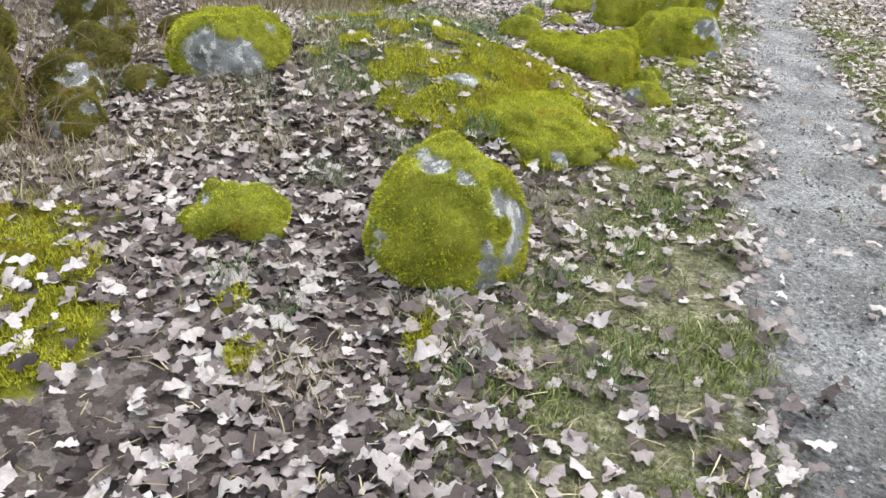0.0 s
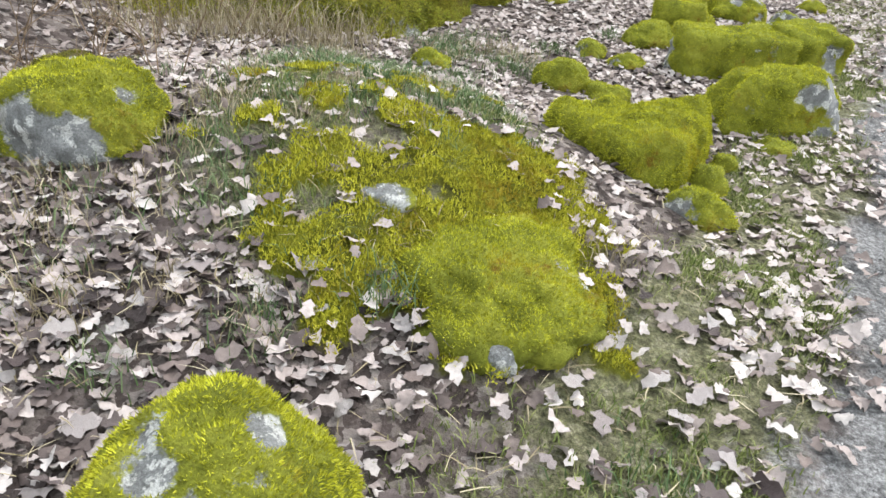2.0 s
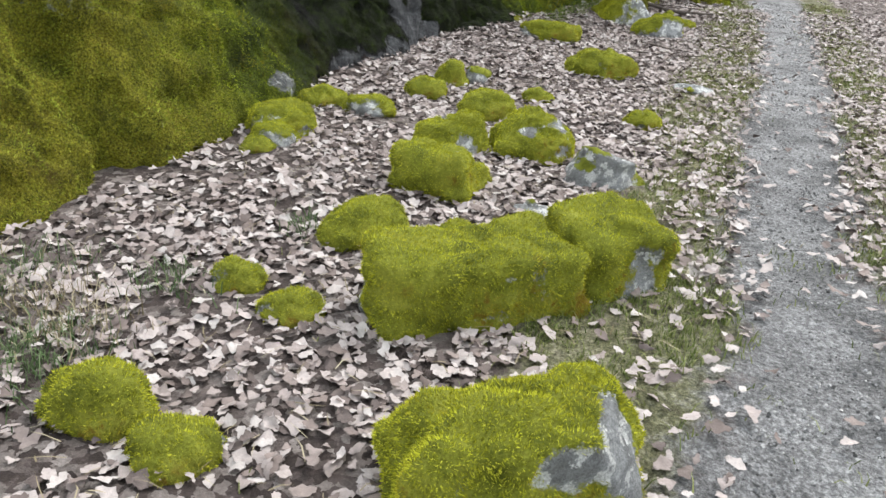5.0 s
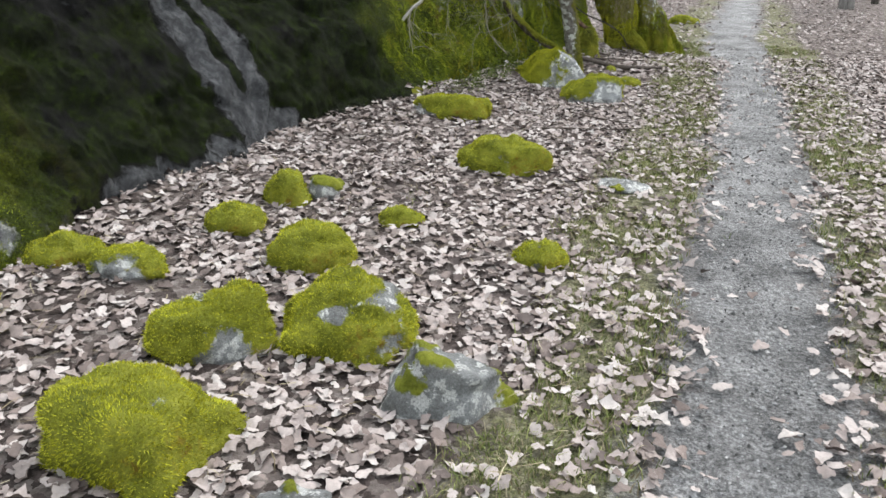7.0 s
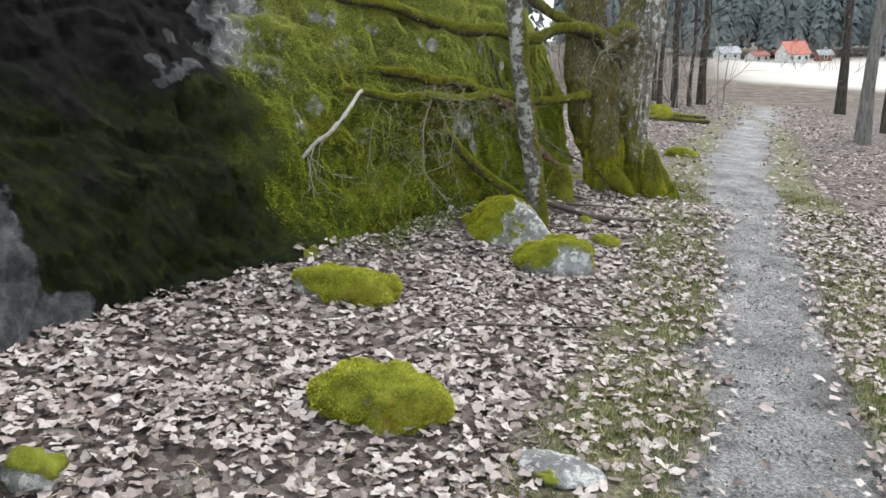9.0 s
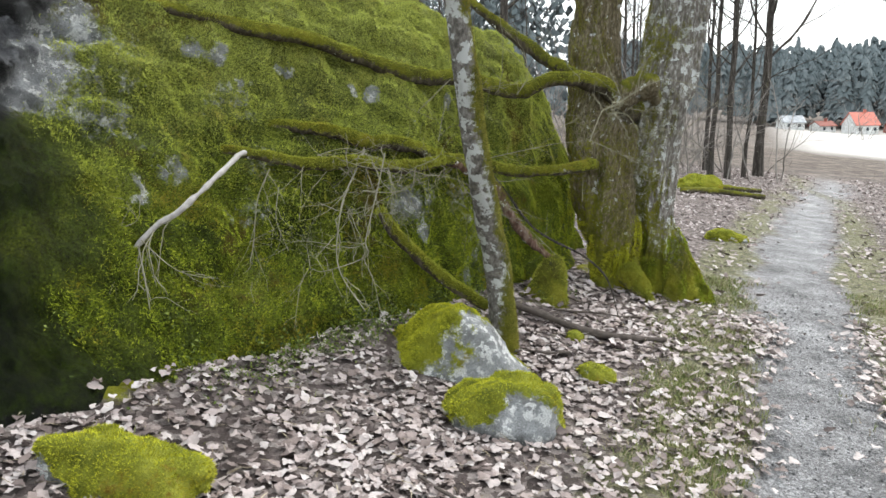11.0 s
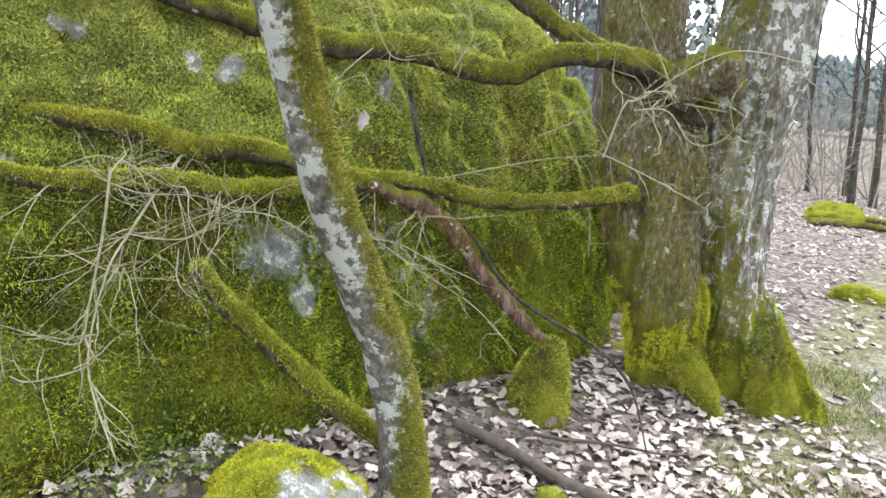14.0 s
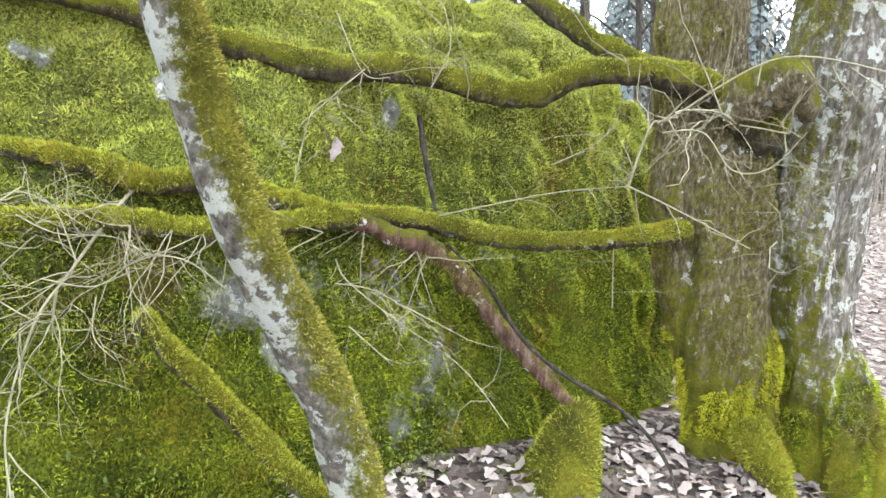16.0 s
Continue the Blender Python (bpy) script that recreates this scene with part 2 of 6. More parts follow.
def cliff_material():
    k = Nodes("mossy_cliff", 0.9, 0.2)
    # dark rock stretch; the wall's shade is put into its colour too
    dark = k.attr("dark")
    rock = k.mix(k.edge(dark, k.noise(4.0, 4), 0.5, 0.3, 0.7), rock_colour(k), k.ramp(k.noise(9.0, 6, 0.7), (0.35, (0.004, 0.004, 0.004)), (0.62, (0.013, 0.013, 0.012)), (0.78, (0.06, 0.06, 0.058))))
    vein = k.edge(k.attr("vein"), k.noise(14.0, 4, 0.6), 0.7, 0.42, 0.58)
    grey_rock = k.ramp(k.noise(12.0, 6, 0.7), (0.3, (0.04, 0.042, 0.047)), (0.5, (0.105, 0.108, 0.116)), (0.72, (0.26, 0.268, 0.28)))
    rock = k.mix(vein, rock, grey_rock)
    green = k.ramp(k.noise(2.6, 6, 0.65), (0.32, (0.03, 0.045, 0.006)), (0.5, (0.12, 0.16, 0.014)), (0.68, (0.27, 0.31, 0.026)))
    fine = k.ramp(k.noise(85.0, 7, 0.85), (0.4, 0.05), (0.5, 0.65), (0.62, 1.7))
    # base moss painted paler upward, as the sky would light it
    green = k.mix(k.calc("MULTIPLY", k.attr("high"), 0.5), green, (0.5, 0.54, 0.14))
    green = k.mix(k.calc("MULTIPLY", k.attr("ochre"), 0.75), green, k.ramp(k.noise(4.0, 6, 0.7), (0.35, (0.13, 0.12, 0.012)), (0.5, (0.33, 0.31, 0.025)), (0.68, (0.46, 0.4, 0.04))))
    green = k.mix(0.85, green, fine, "MULTIPLY")
    green = k.mix(k.edge(k.noise(1.6, 4), k.noise(25.0, 4), 0.3, 0.57, 0.72), green, (0.12, 0.095, 0.015))
    # moss there is blackened as well, shade painted with it
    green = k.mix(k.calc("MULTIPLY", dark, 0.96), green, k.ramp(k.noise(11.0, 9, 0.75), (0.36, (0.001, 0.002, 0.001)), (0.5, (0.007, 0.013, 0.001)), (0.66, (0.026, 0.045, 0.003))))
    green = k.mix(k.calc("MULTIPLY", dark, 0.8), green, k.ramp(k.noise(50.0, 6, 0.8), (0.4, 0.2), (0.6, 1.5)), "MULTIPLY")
    moss = k.edge(k.attr("moss"), k.noise(18.0, 5, 0.7), 0.6, 0.42, 0.58)
    col = k.mix(moss, rock, green)
    b = k.bump(k.noise(10.0, 8, 0.7), 0.09)
    b = k.bump(k.noise(95.0, 6, 0.8), 0.035, 1.0, b)
    return k.done(col, b)


def ground_material():
    k = Nodes("forest_ground", 0.92, 0.2)
    soil = k.ramp(k.noise(9.0, 6, 0.7), (0.3, (0.022, 0.017, 0.013)), (0.55, (0.06, 0.045, 0.035)), (0.75, (0.13, 0.1, 0.08)))
    soil = k.mix(0.6, soil, k.ramp(k.noise(70.0, 5, 0.7), (0.3, 0.4), (0.7, 1.5)), "MULTIPLY")
    turf = k.ramp(k.noise(14.0, 6, 0.7), (0.3, (0.08, 0.075, 0.045)), (0.5, (0.2, 0.2, 0.11)), (0.72, (0.4, 0.37, 0.27)))
    turf = k.mix(0.85, turf, k.ramp(k.noise(55.0, 6, 0.8), (0.36, 0.15), (0.5, 0.8), (0.66, 1.7)), "MULTIPLY")
    grit = k.ramp(k.noise(55.0, 6, 0.85), (0.36, (0.05, 0.05, 0.05)), (0.5, (0.22, 0.22, 0.225)), (0.64, (0.5, 0.5, 0.51)))
    grit = k.mix(0.9, grit, k.ramp(k.noise(2.2, 6, 0.7), (0.34, 0.42), (0.66, 1.45)), "MULTIPLY")
    field = k.ramp(k.noise(0.12, 5, 0.6), (0.3, (0.42, 0.4, 0.37)), (0.7, (0.53, 0.52, 0.49)))
    far = k.ramp(k.noise(1.6, 7, 0.75), (0.34, (0.04, 0.033, 0.028)), (0.5, (0.11, 0.09, 0.075)), (0.66, (0.24, 0.2, 0.17)))
    cell = k.n.new("ShaderNodeTexVoronoi")
    cell.inputs["Scale"].default_value, cell.inputs["Randomness"].default_value = 26.0, 1.0
    wob = k.n.new("ShaderNodeVectorMath")
    wob.operation = "MULTIPLY_ADD"
    wn3 = k.n.new("ShaderNodeTexNoise")
    wn3.inputs["Scale"].default_value = 30.0
    k.l.new(k.co, wn3.inputs["Vector"])
    k.l.new(wn3.outputs["Color"], wob.inputs[0])
    wob.inputs[1].default_value = (0.05, 0.05, 0.05)
    k.l.new(k.co, wob.inputs[2])
    k.l.new(wob.outputs["Vector"], cell.inputs["Vector"])
    tone = k.n.new("ShaderNodeSeparateColor")
    k.l.new(cell.outputs["Color"], tone.inputs["Color"])
    under = k.ramp(tone.outputs["Red"], (0.0, (0.06, 0.048, 0.046)), (0.4, (0.15, 0.12, 0.115)), (0.75, (0.29, 0.25, 0.235)), (1.0, (0.45, 0.4, 0.38)))
    under = k.mix(0.7, under, k.ramp(k.noise(60.0, 5, 0.7), (0.3, 0.45), (0.7, 1.3)), "MULTIPLY")
    c = k.mix(0.75, soil, under)
    c = k.mix(k.edge(k.attr("grass"), k.noise(16.0, 6, 0.7), 1.6, 0.3, 0.8), c, turf)
    c = k.mix(k.edge(k.attr("moss"), k.noise(14.0, 5, 0.65), 0.6, 0.42, 0.58), c, moss_colour(k, (0.06, 0.06, 0.01), (0.17, 0.18, 0.014), (0.27, 0.26, 0.02)))
    c = k.mix(k.edge(k.attr("gravel"), k.noise(7.0, 7, 0.8), 2.2, 0.2, 0.85), c, grit)
    c = k.mix(k.attr("scrub"), c, far)
    c = k.mix(k.attr("field"), c, field)
    b = k.bump(k.noise(25.0, 6, 0.7), 0.02)
    b = k.bump(k.noise(90.0, 5, 0.75), 0.014, 1.0, b)
    wet = k.calc("SUBTRACT", 0.92, k.calc("MULTIPLY", k.attr("gravel"), 0.36))
    return k.done(c, b, wet)


def leaf_material(single=False):
    k = Nodes("fallen_oak_leaf", 0.65, 0.3)
    pick = k.any() if single else k.island()
    wet = k.ramp(pick, (0.0, (0.03, 0.022, 0.022)), (0.28, (0.09, 0.068, 0.068)), (0.5, (0.2, 0.165, 0.162)), (0.74, (0.38, 0.335, 0.335)), (1.0, (0.49, 0.46, 0.455)))
    dry = k.ramp(pick, (0.0, (0.09, 0.07, 0.066)), (0.2, (0.22, 0.175, 0.16)), (0.5, (0.38, 0.325, 0.31)), (0.82, (0.48, 0.425, 0.408)), (1.0, (0.53, 0.49, 0.472)))
    c = wet if single else k.mix(k.attr("dry"), wet, dry)
    c = k.mix(0.45, c, k.ramp(k.noise(60.0, 4, 0.7), (0.3, 0.55), (0.7, 1.2)), "MULTIPLY")
    return k.done(c, k.bump(k.noise(220.0, 2), 0.002))


def grass_material(name, a, b, c):
    k = Nodes(name, 0.7, 0.25)
    return k.done(k.ramp(k.island(), (0.0, a), (0.5, b), (1.0, c)))


def gravel_material():
    k = Nodes("path_gravel", 0.85, 0.3)
    c = k.ramp(k.island(), (0.0, (0.05, 0.05, 0.05)), (0.5, (0.2, 0.2, 0.205)), (0.88, (0.42, 0.42, 0.43)), (1.0, (0.65, 0.64, 0.63)))
    return k.done(k.mix(0.5, c, k.ramp(k.noise(120.0, 4), (0.3, 0.6), (0.7, 1.2)), "MULTIPLY"))


def bark_material(name, dark, light, moss_amount, lichen_level, stretch=(1, 1, 0.16), scale=26.0, tint=1.0):
    k = Nodes(name, 0.92, 0.15)
    g = k.noise(scale, 7, 0.7, stretch=stretch)
    bark = k.ramp(g, (0.32, tuple(0.35 * v for v in dark)), (0.5, dark), (0.7, light))
    spots = k.edge(k.noise(14.0, 4, 0.55), k.noise(70.0, 4), 0.3, lichen_level, lichen_level + 0.05)
    bark = k.mix(spots, bark, (0.66, 0.68, 0.66))
    green = moss_colour(k, (0.06, 0.062, 0.015), (0.16 * tint, 0.165 * tint, 0.02), (0.28 * tint, 0.275 * tint, 0.03))
    m = k.edge(k.calc("ADD", k.attr("moss"), moss_amount), k.noise(30.0, 7, 0.8), 2.2, 0.3, 0.7)
    col = k.mix(m, bark, green)
    b = k.bump(g, 0.035)
    b = k.bump(k.noise(110.0, 5, 0.75), 0.014, 1.0, b)
    return k.done(col, b)


def plain(name, colour, rough=0.8, scale=8.0, vary=0.35):
    k = Nodes(name, rough, 0.3)
    c = k.mix(1.0, colour, k.ramp(k.noise(scale, 5, 0.65), (0.3, 1 - vary), (0.7, 1 + vary * 0.5)), "MULTIPLY")
    return k.done(c, k.bump(k.noise(scale * 5, 4), 0.004))


STONE = stone_material()
DULL_STONE = stone_material("dull_mossy_stone", (0.05, 0.05, 0.012), (0.12, 0.11, 0.022), (0.2, 0.18, 0.035))
MOSS = moss_material("moss_blades", (0.2, 0.21, 0.015), (0.42, 0.43, 0.03), (0.58, 0.58, 0.06), 0.35)
DULL_MOSS = moss_material("dull_moss_blades", (0.09, 0.085, 0.015), (0.17, 0.16, 0.03), (0.28, 0.26, 0.05), 0.8)
BARK_MOSS = moss_material("bark_moss_blades", (0.1, 0.095, 0.022), (0.21, 0.2, 0.04), (0.36, 0.34, 0.08), 0.3)
LIMB_MOSS = moss_material("limb_moss_blades", (0.14, 0.155, 0.02), (0.28, 0.3, 0.035), (0.43, 0.45, 0.075), 0.3)
MAT_MOSS = moss_material("ground_moss_blades", (0.2, 0.195, 0.018), (0.35, 0.345, 0.03), (0.48, 0.47, 0.055), 0.4)
GREEN_MOSS = moss_material("green_moss_blades", (0.1, 0.14, 0.012), (0.24, 0.3, 0.025), (0.4, 0.45, 0.05), 0.2)
CLIFF = cliff_material()
# the last colour is the painted sky light for high moss
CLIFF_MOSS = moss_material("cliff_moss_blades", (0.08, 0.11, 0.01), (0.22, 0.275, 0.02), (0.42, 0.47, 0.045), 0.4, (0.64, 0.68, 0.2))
GROUND = ground_material()
LEAF = leaf_material()
ONE_LEAF = leaf_material(True)
GRASS = grass_material("green_grass", (0.08, 0.11, 0.025), (0.17, 0.21, 0.06), (0.3, 0.32, 0.12))
TUFT = grass_material("tuft_grass", (0.05, 0.09, 0.03), (0.11, 0.17, 0.07), (0.2, 0.26, 0.13))
STRAW = grass_material("dry_grass", (0.16, 0.13, 0.07), (0.3, 0.25, 0.16), (0.45, 0.4, 0.28))
GRAVEL = gravel_material()
OAK = bark_material("oak_bark", (0.17, 0.14, 0.085), (0.45, 0.4, 0.3), 0.08, 0.63, (1, 1, 0.4), 60.0, tint=1.1)
PALE_OAK = bark_material("pale_flaking_bark", (0.22, 0.2, 0.175), (0.6, 0.59, 0.56), 0.1, 0.55, (1, 1, 0.3), 50.0, tint=1.15)
ROWAN = bark_material("lichened_bark", (0.2, 0.185, 0.165), (0.46, 0.44, 0.41), 0.0, 0.515, (1, 1, 0.7), 34.0)
LIMB = bark_material("mossy_limb", (0.09, 0.075, 0.055), (0.22, 0.19, 0.14), 0.0, 0.66)
TRUNK = bark_material("far_bark", (0.07, 0.062, 0.054), (0.17, 0.155, 0.14), -0.2, 0.7)
SMOOTH = bark_material("smooth_grey_bark", (0.22, 0.21, 0.2), (0.33, 0.32, 0.31), -0.5, 0.72)
TWIG = plain("twig_bark", (0.3, 0.285, 0.2), 0.8, 20.0)
DEAD = plain("dead_wood", (0.085, 0.07, 0.06), 0.85, 30.0)
PALE = plain("barkless_wood", (0.42, 0.4, 0.37), 0.7, 25.0)


# ---- the lie of the land ----
PATH_Y = (-30, -5, 1, 2.8, 4.2, 5.5, 7.3, 8.65, 11, 12.1, 14.6, 15.8, 18.5, 23, 34, 48)
PATH_X = (-6, -0.6, 1.1, 1.65, 2.1, 2.5, 3.05, 3.45, 4.27, 4.6, 5.38, 5.75, 6.45, 8.0, 12.3, 18)
FOOT = np.array([(-2.4, 5.9), (-1.0, 6.55), (-0.5, 7.2), (-0.1, 8.3), (0.15, 9.3), (0.4, 10.4), (0.95, 11.85), (1.4, 12.75), (1.86, 13.55), (2.3, 14.2),
                 (2.68, 14.9), (3.05, 15.35), (3.32, 15.8), (3.68, 16.3), (4.1, 17.0), (4.3, 18.2), (3.0, 19.4), (0, 20), (-4, 19), (-6.5, 14), (-6.5, 8), (-4.5, 5.6)])


def foot_distance(x, y):
    """Distance to the rock's outline, positive inside."""
    p = np.stack([np.asarray(x, float), np.asarray(y, float)], 1)
    best, inside = np.full(len(p), 1e9), np.zeros(len(p), bool)
    for a, b in zip(FOOT, np.roll(FOOT, -1, 0)):
        ab = b - a
        t = np.clip(((p - a) @ ab) / (ab @ ab), 0, 1)
        best = np.minimum(best, np.linalg.norm(p - a - t[:, None] * ab, axis=1))
        cross = (a[1] > p[:, 1]) != (b[1] > p[:, 1])
        with np.errstate(divide="ignore", invalid="ignore"):
            inside ^= cross & (p[:, 0] < (b[0] - a[0]) * (p[:, 1] - a[1]) / (b[1] - a[1]) + a[0])
    return np.where(inside, best, -best)


def path_offset(x, y):
    """Sideways distance from the middle of the gravel path, positive to the east."""
    return (np.asarray(x, float) - np.interp(y, PATH_Y, PATH_X)) * 0.945


def height(x, y):
    """The height of the ground."""
    x, y = np.asarray(x, float), np.asarray(y, float)
    z = np.interp(y, (-5, 0, 2, 4, 6.5, 8.9, 11.5, 14.2, 16, 18.5, 25, 40), (0.1, 0.08, 0.12, 0.165, 0.18, 0.2, 0.165, 0.11, 0.18, 0.22, 0.25, 0.25))
    z = z + 0.36 * np.exp(-(((x + 0.15) / 0.85) ** 2 + ((y - 4.5) / 0.95) ** 2))
    z = z + 0.22 * np.exp(-(((x + 1.3) / 0.9) ** 2 + ((y - 4.6) / 1.6) ** 2))
    z = z + 0.5 / (1 + np.exp(np.clip((x + 2.15) / 0.16, -50, 50))) / (1 + np.exp(np.clip((y - 6) / 0.5, -50, 50))) * np.exp(-np.clip(-x - 6, 0, 50) / 3)
    near = foot_distance(x, y)
    z = z + 0.13 * np.exp(-np.clip(-near, 0, 9) / 0.5) * step(9, 11.5, y)
    near_field = np.exp(-((x - 1) ** 2 + (y - 8) ** 2) / 800)
    return z + near_field * (0.018 * fbm(flat3(x, y), 0.5, 3, 3) + 0.03 * fbm(flat3(x, y), 2.2, 2, 9))


LAY = pose(0, 0, EYE, TILT, LEAN, TURN) @ pose(0, 0, -EYE)


def lay(p):
    """Points of the level plan laid on the hillside, which falls to the east; level again far off to both sides."""
    p = np.asarray(p, float)
    x = np.clip(p[:, 0], -12, 68)
    q = np.column_stack([x, p[:, 1], p[:, 2], np.ones(len(p))]) @ np.array(LAY).T
    q[:, 0] += p[:, 0] - x
    return q[:, :3]


def on_hill(x, y):
    """The place on the hillside over the plan's x, y."""
    return Vector(lay([(x, y, h1(x, y))])[0])


def h1(x, y):
    return float(height(np.array([x]), np.array([y]))[0])


def zones(x, y):
    """Gravel, grass, moss and leaf litter, 0..1 each."""
    x, y = np.asarray(x, float), np.asarray(y, float)
    d = path_offset(x, y) + 0.15 * fbm(flat3(x, y), 0.9, 4, 21, 0.6)
    d = d + 0.06
    gravel = 1 - step(0.1, np.where(y < 6, 0.6, 0.7), abs(d))
    margin = step(0.25, 0.45, abs(d)) * (1 - step(0.8, 1.2, abs(d)))
    margin = margin * np.where(y < 7, 1.0, 0.75)
    open_turf = (1 - step(0.5, 1.5, -d - 0.2)) * (1 - step(2.6, 4.4, y)) * step(0.2, 0.5, abs(d)) * (d < 0)
    mound = np.exp(-(((x + 0.15) / 0.95) ** 2 + ((y - 4.4) / 1.15) ** 2))
    grass = np.clip(np.maximum(margin, 0.85 * open_turf) + 0.7 * step(0.3, 0.75, mound), 0, 1)
    n1 = fbm(flat3(x, y), 0.8, 4, 31)
    n2 = fbm(flat3(x, y), 0.2, 4, 35)
    moss = np.exp(-(((x - 0.44) / 0.52) ** 2 + ((y - 3.92) / 0.62) ** 2)) * (0.85 + 0.6 * n2) + step(0.25, 0.7, mound) * (0.24 + 0.6 * n1 + 0.9 * n2)
    for px, py, rx, ry, k in ((-1.42, 2.3, 0.34, 0.3, 1.15), (-1.28, 1.78, 0.3, 0.34, 1.15), (-0.68, 2.12, 0.1, 0.14, 0.8), (-0.57, 1.84, 0.09, 0.16, 0.8), (-0.04, 1.98, 0.1, 0.24, 0.85), (0.86, 3.52, 0.14, 0.13, 0.85)):
        moss = np.maximum(moss, k * np.exp(-(((x - px) / rx) ** 2 + ((y - py) / ry) ** 2)) * (0.8 + 0.6 * n2))
    moss = np.maximum(moss, 0.62 * np.exp(-((foot_distance(x, y) / 0.35) ** 2)) * step(12, 14, y) * (0.6 + n1))
    moss = np.clip(moss * (1 - gravel), 0, 1)
    litter = (1 - gravel ** 1.6) * (1 - 0.35 * margin) * (1 - 0.4 * open_turf) * (1 - 0.74 * step(0.3, 0.7, mound) * (1 - step(0.15, 0.5, x) * step(4.3, 4.7, y))) * (1 - 0.7 * step(1.95, 2.2, -x)) * (1 - 0.6 * step(0.35, 0.7, moss))
    litter = np.maximum(litter, 0.0)
    return gravel, grass, moss, litter


def axis(lo, hi, spacing, far_lo, far_hi):
    """Even steps between lo and hi, then growing ones out to the far ends."""
    out = list(np.arange(lo, hi + 1e-6, spacing))
    s = spacing
    while out[-1] < far_hi:
        s *= 1.25
        out.append(out[-1] + s)
    s = spacing
    while out[0] > far_lo:
        s *= 1.25
        out.insert(0, out[0] - s)
    return np.array(out)


def build_ground():
    xs, ys = axis(-3.2, 7.5, 0.06, -900, 900), axis(-1.0, 19.0, 0.06, -900, 900)
    gx, gy = np.meshgrid(xs, ys)
    x, y = gx.ravel(), gy.ravel()
    g, gr, mo, li = zones(x, y)
    z = height(x, y) + 0.03 * step(0.4, 0.7, mo)
    z = z - 0.02 * g
    z = z + 0.006 * fbm(flat3(x, y), 0.12, 2, 77) * (abs(x) < 12)
    far = step(30, 38, y)
    field = step(54, 62, y + 0.15 * (x - 15)) * (1 - step(195, 215, y)) * step(-1, 4, x - 3.3 - 0.29 * (y - 9.6))
    nx, ny = len(xs), len(ys)
    i, j = np.meshgrid(np.arange(ny - 1), np.arange(nx - 1), indexing="ij")
    k = i * nx + j
    faces = np.stack([k, k + 1, k + nx + 1, k + nx], -1).reshape(-1, 4)
    ob = solid("ground", lay(np.stack([x, y, z], 1)), faces, GROUND, attributes={
        "gravel": g * (1 - far), "grass": np.where(far > 0.5, 0.2, gr), "moss": mo * (1 - far), "litter": li, "field": field, "scrub": far * (1 - field)})
    tagged(ob, "leaf-strewn woodland ground with a narrow grey gravel path", "ground", kind="structure")


def cliff_surface():
    x, y = np.meshgrid(axis(-1.6, 4.6, 0.03, -6.8, 4.7), axis(6.4, 18.0, 0.03, 5.2, 20.3), indexing="ij")
    nx, ny = x.shape
    x, y = x.ravel(), y.ravel()
    d = foot_distance(x, y) + 0.06 * fbm(flat3(x, y), 1.3, 3, 51)
    crease = np.exp(-(((x + 0.35) * 0.35 + (y - 8.15)) / 0.13) ** 2) * np.exp(-((x + 0.5) / 0.8) ** 2)
    top = np.interp(y, (5, 7.2, 8.4, 9.4, 12, 14.5, 16, 17, 18, 20), (1.1, 1.25, 1.5, 2.6, 3.1, 2.7, 2.35, 2.15, 1.9, 1.5))
    d = d - 0.22 * crease
    slope = np.interp(y, (5, 13, 14.6, 15.4, 18), (1.85, 1.85, 2.0, 3.0, 3.4))
    z = np.where(d > 0, top * np.tanh(slope * np.maximum(d, 0) / top), 3.0 * d)
    z = np.maximum(z, -0.4)
    base = height(x, y)
    v = np.stack([x, y, base + z], 1)
    i, j = np.meshgrid(np.arange(nx - 1), np.arange(ny - 1), indexing="ij")
    k = i * ny + j
    f = np.stack([k, k + ny, k + ny + 1, k + 1], -1).reshape(-1, 4)
    f = f[(d[f] > -0.16).all(1)]
    used = np.unique(f)
    back = np.full(len(v), -1)
    back[used] = np.arange(len(used))
    v, f = v[used], back[f]
    n = normals_of(v, f)
    ledge = abs(fbm(v * np.array([0.6, 0.6, 1.5]), 0.9, 4, 61))
    crack = np.exp(-(fbm(v * np.array([0.55, 0.55, 1.6]), 0.55, 4, 66) / 0.07) ** 2)
    v = v + n * (-0.05 * crack[:, None] + 0.12 * fbm(v, 1.1, 4, 71)[:, None] - 0.10 * ledge[:, None] + 0.055 * fbm(v, 0.2, 3, 81)[:, None] + 0.03 * abs(fbm(v, 0.08, 2, 84))[:, None])
    return v, f


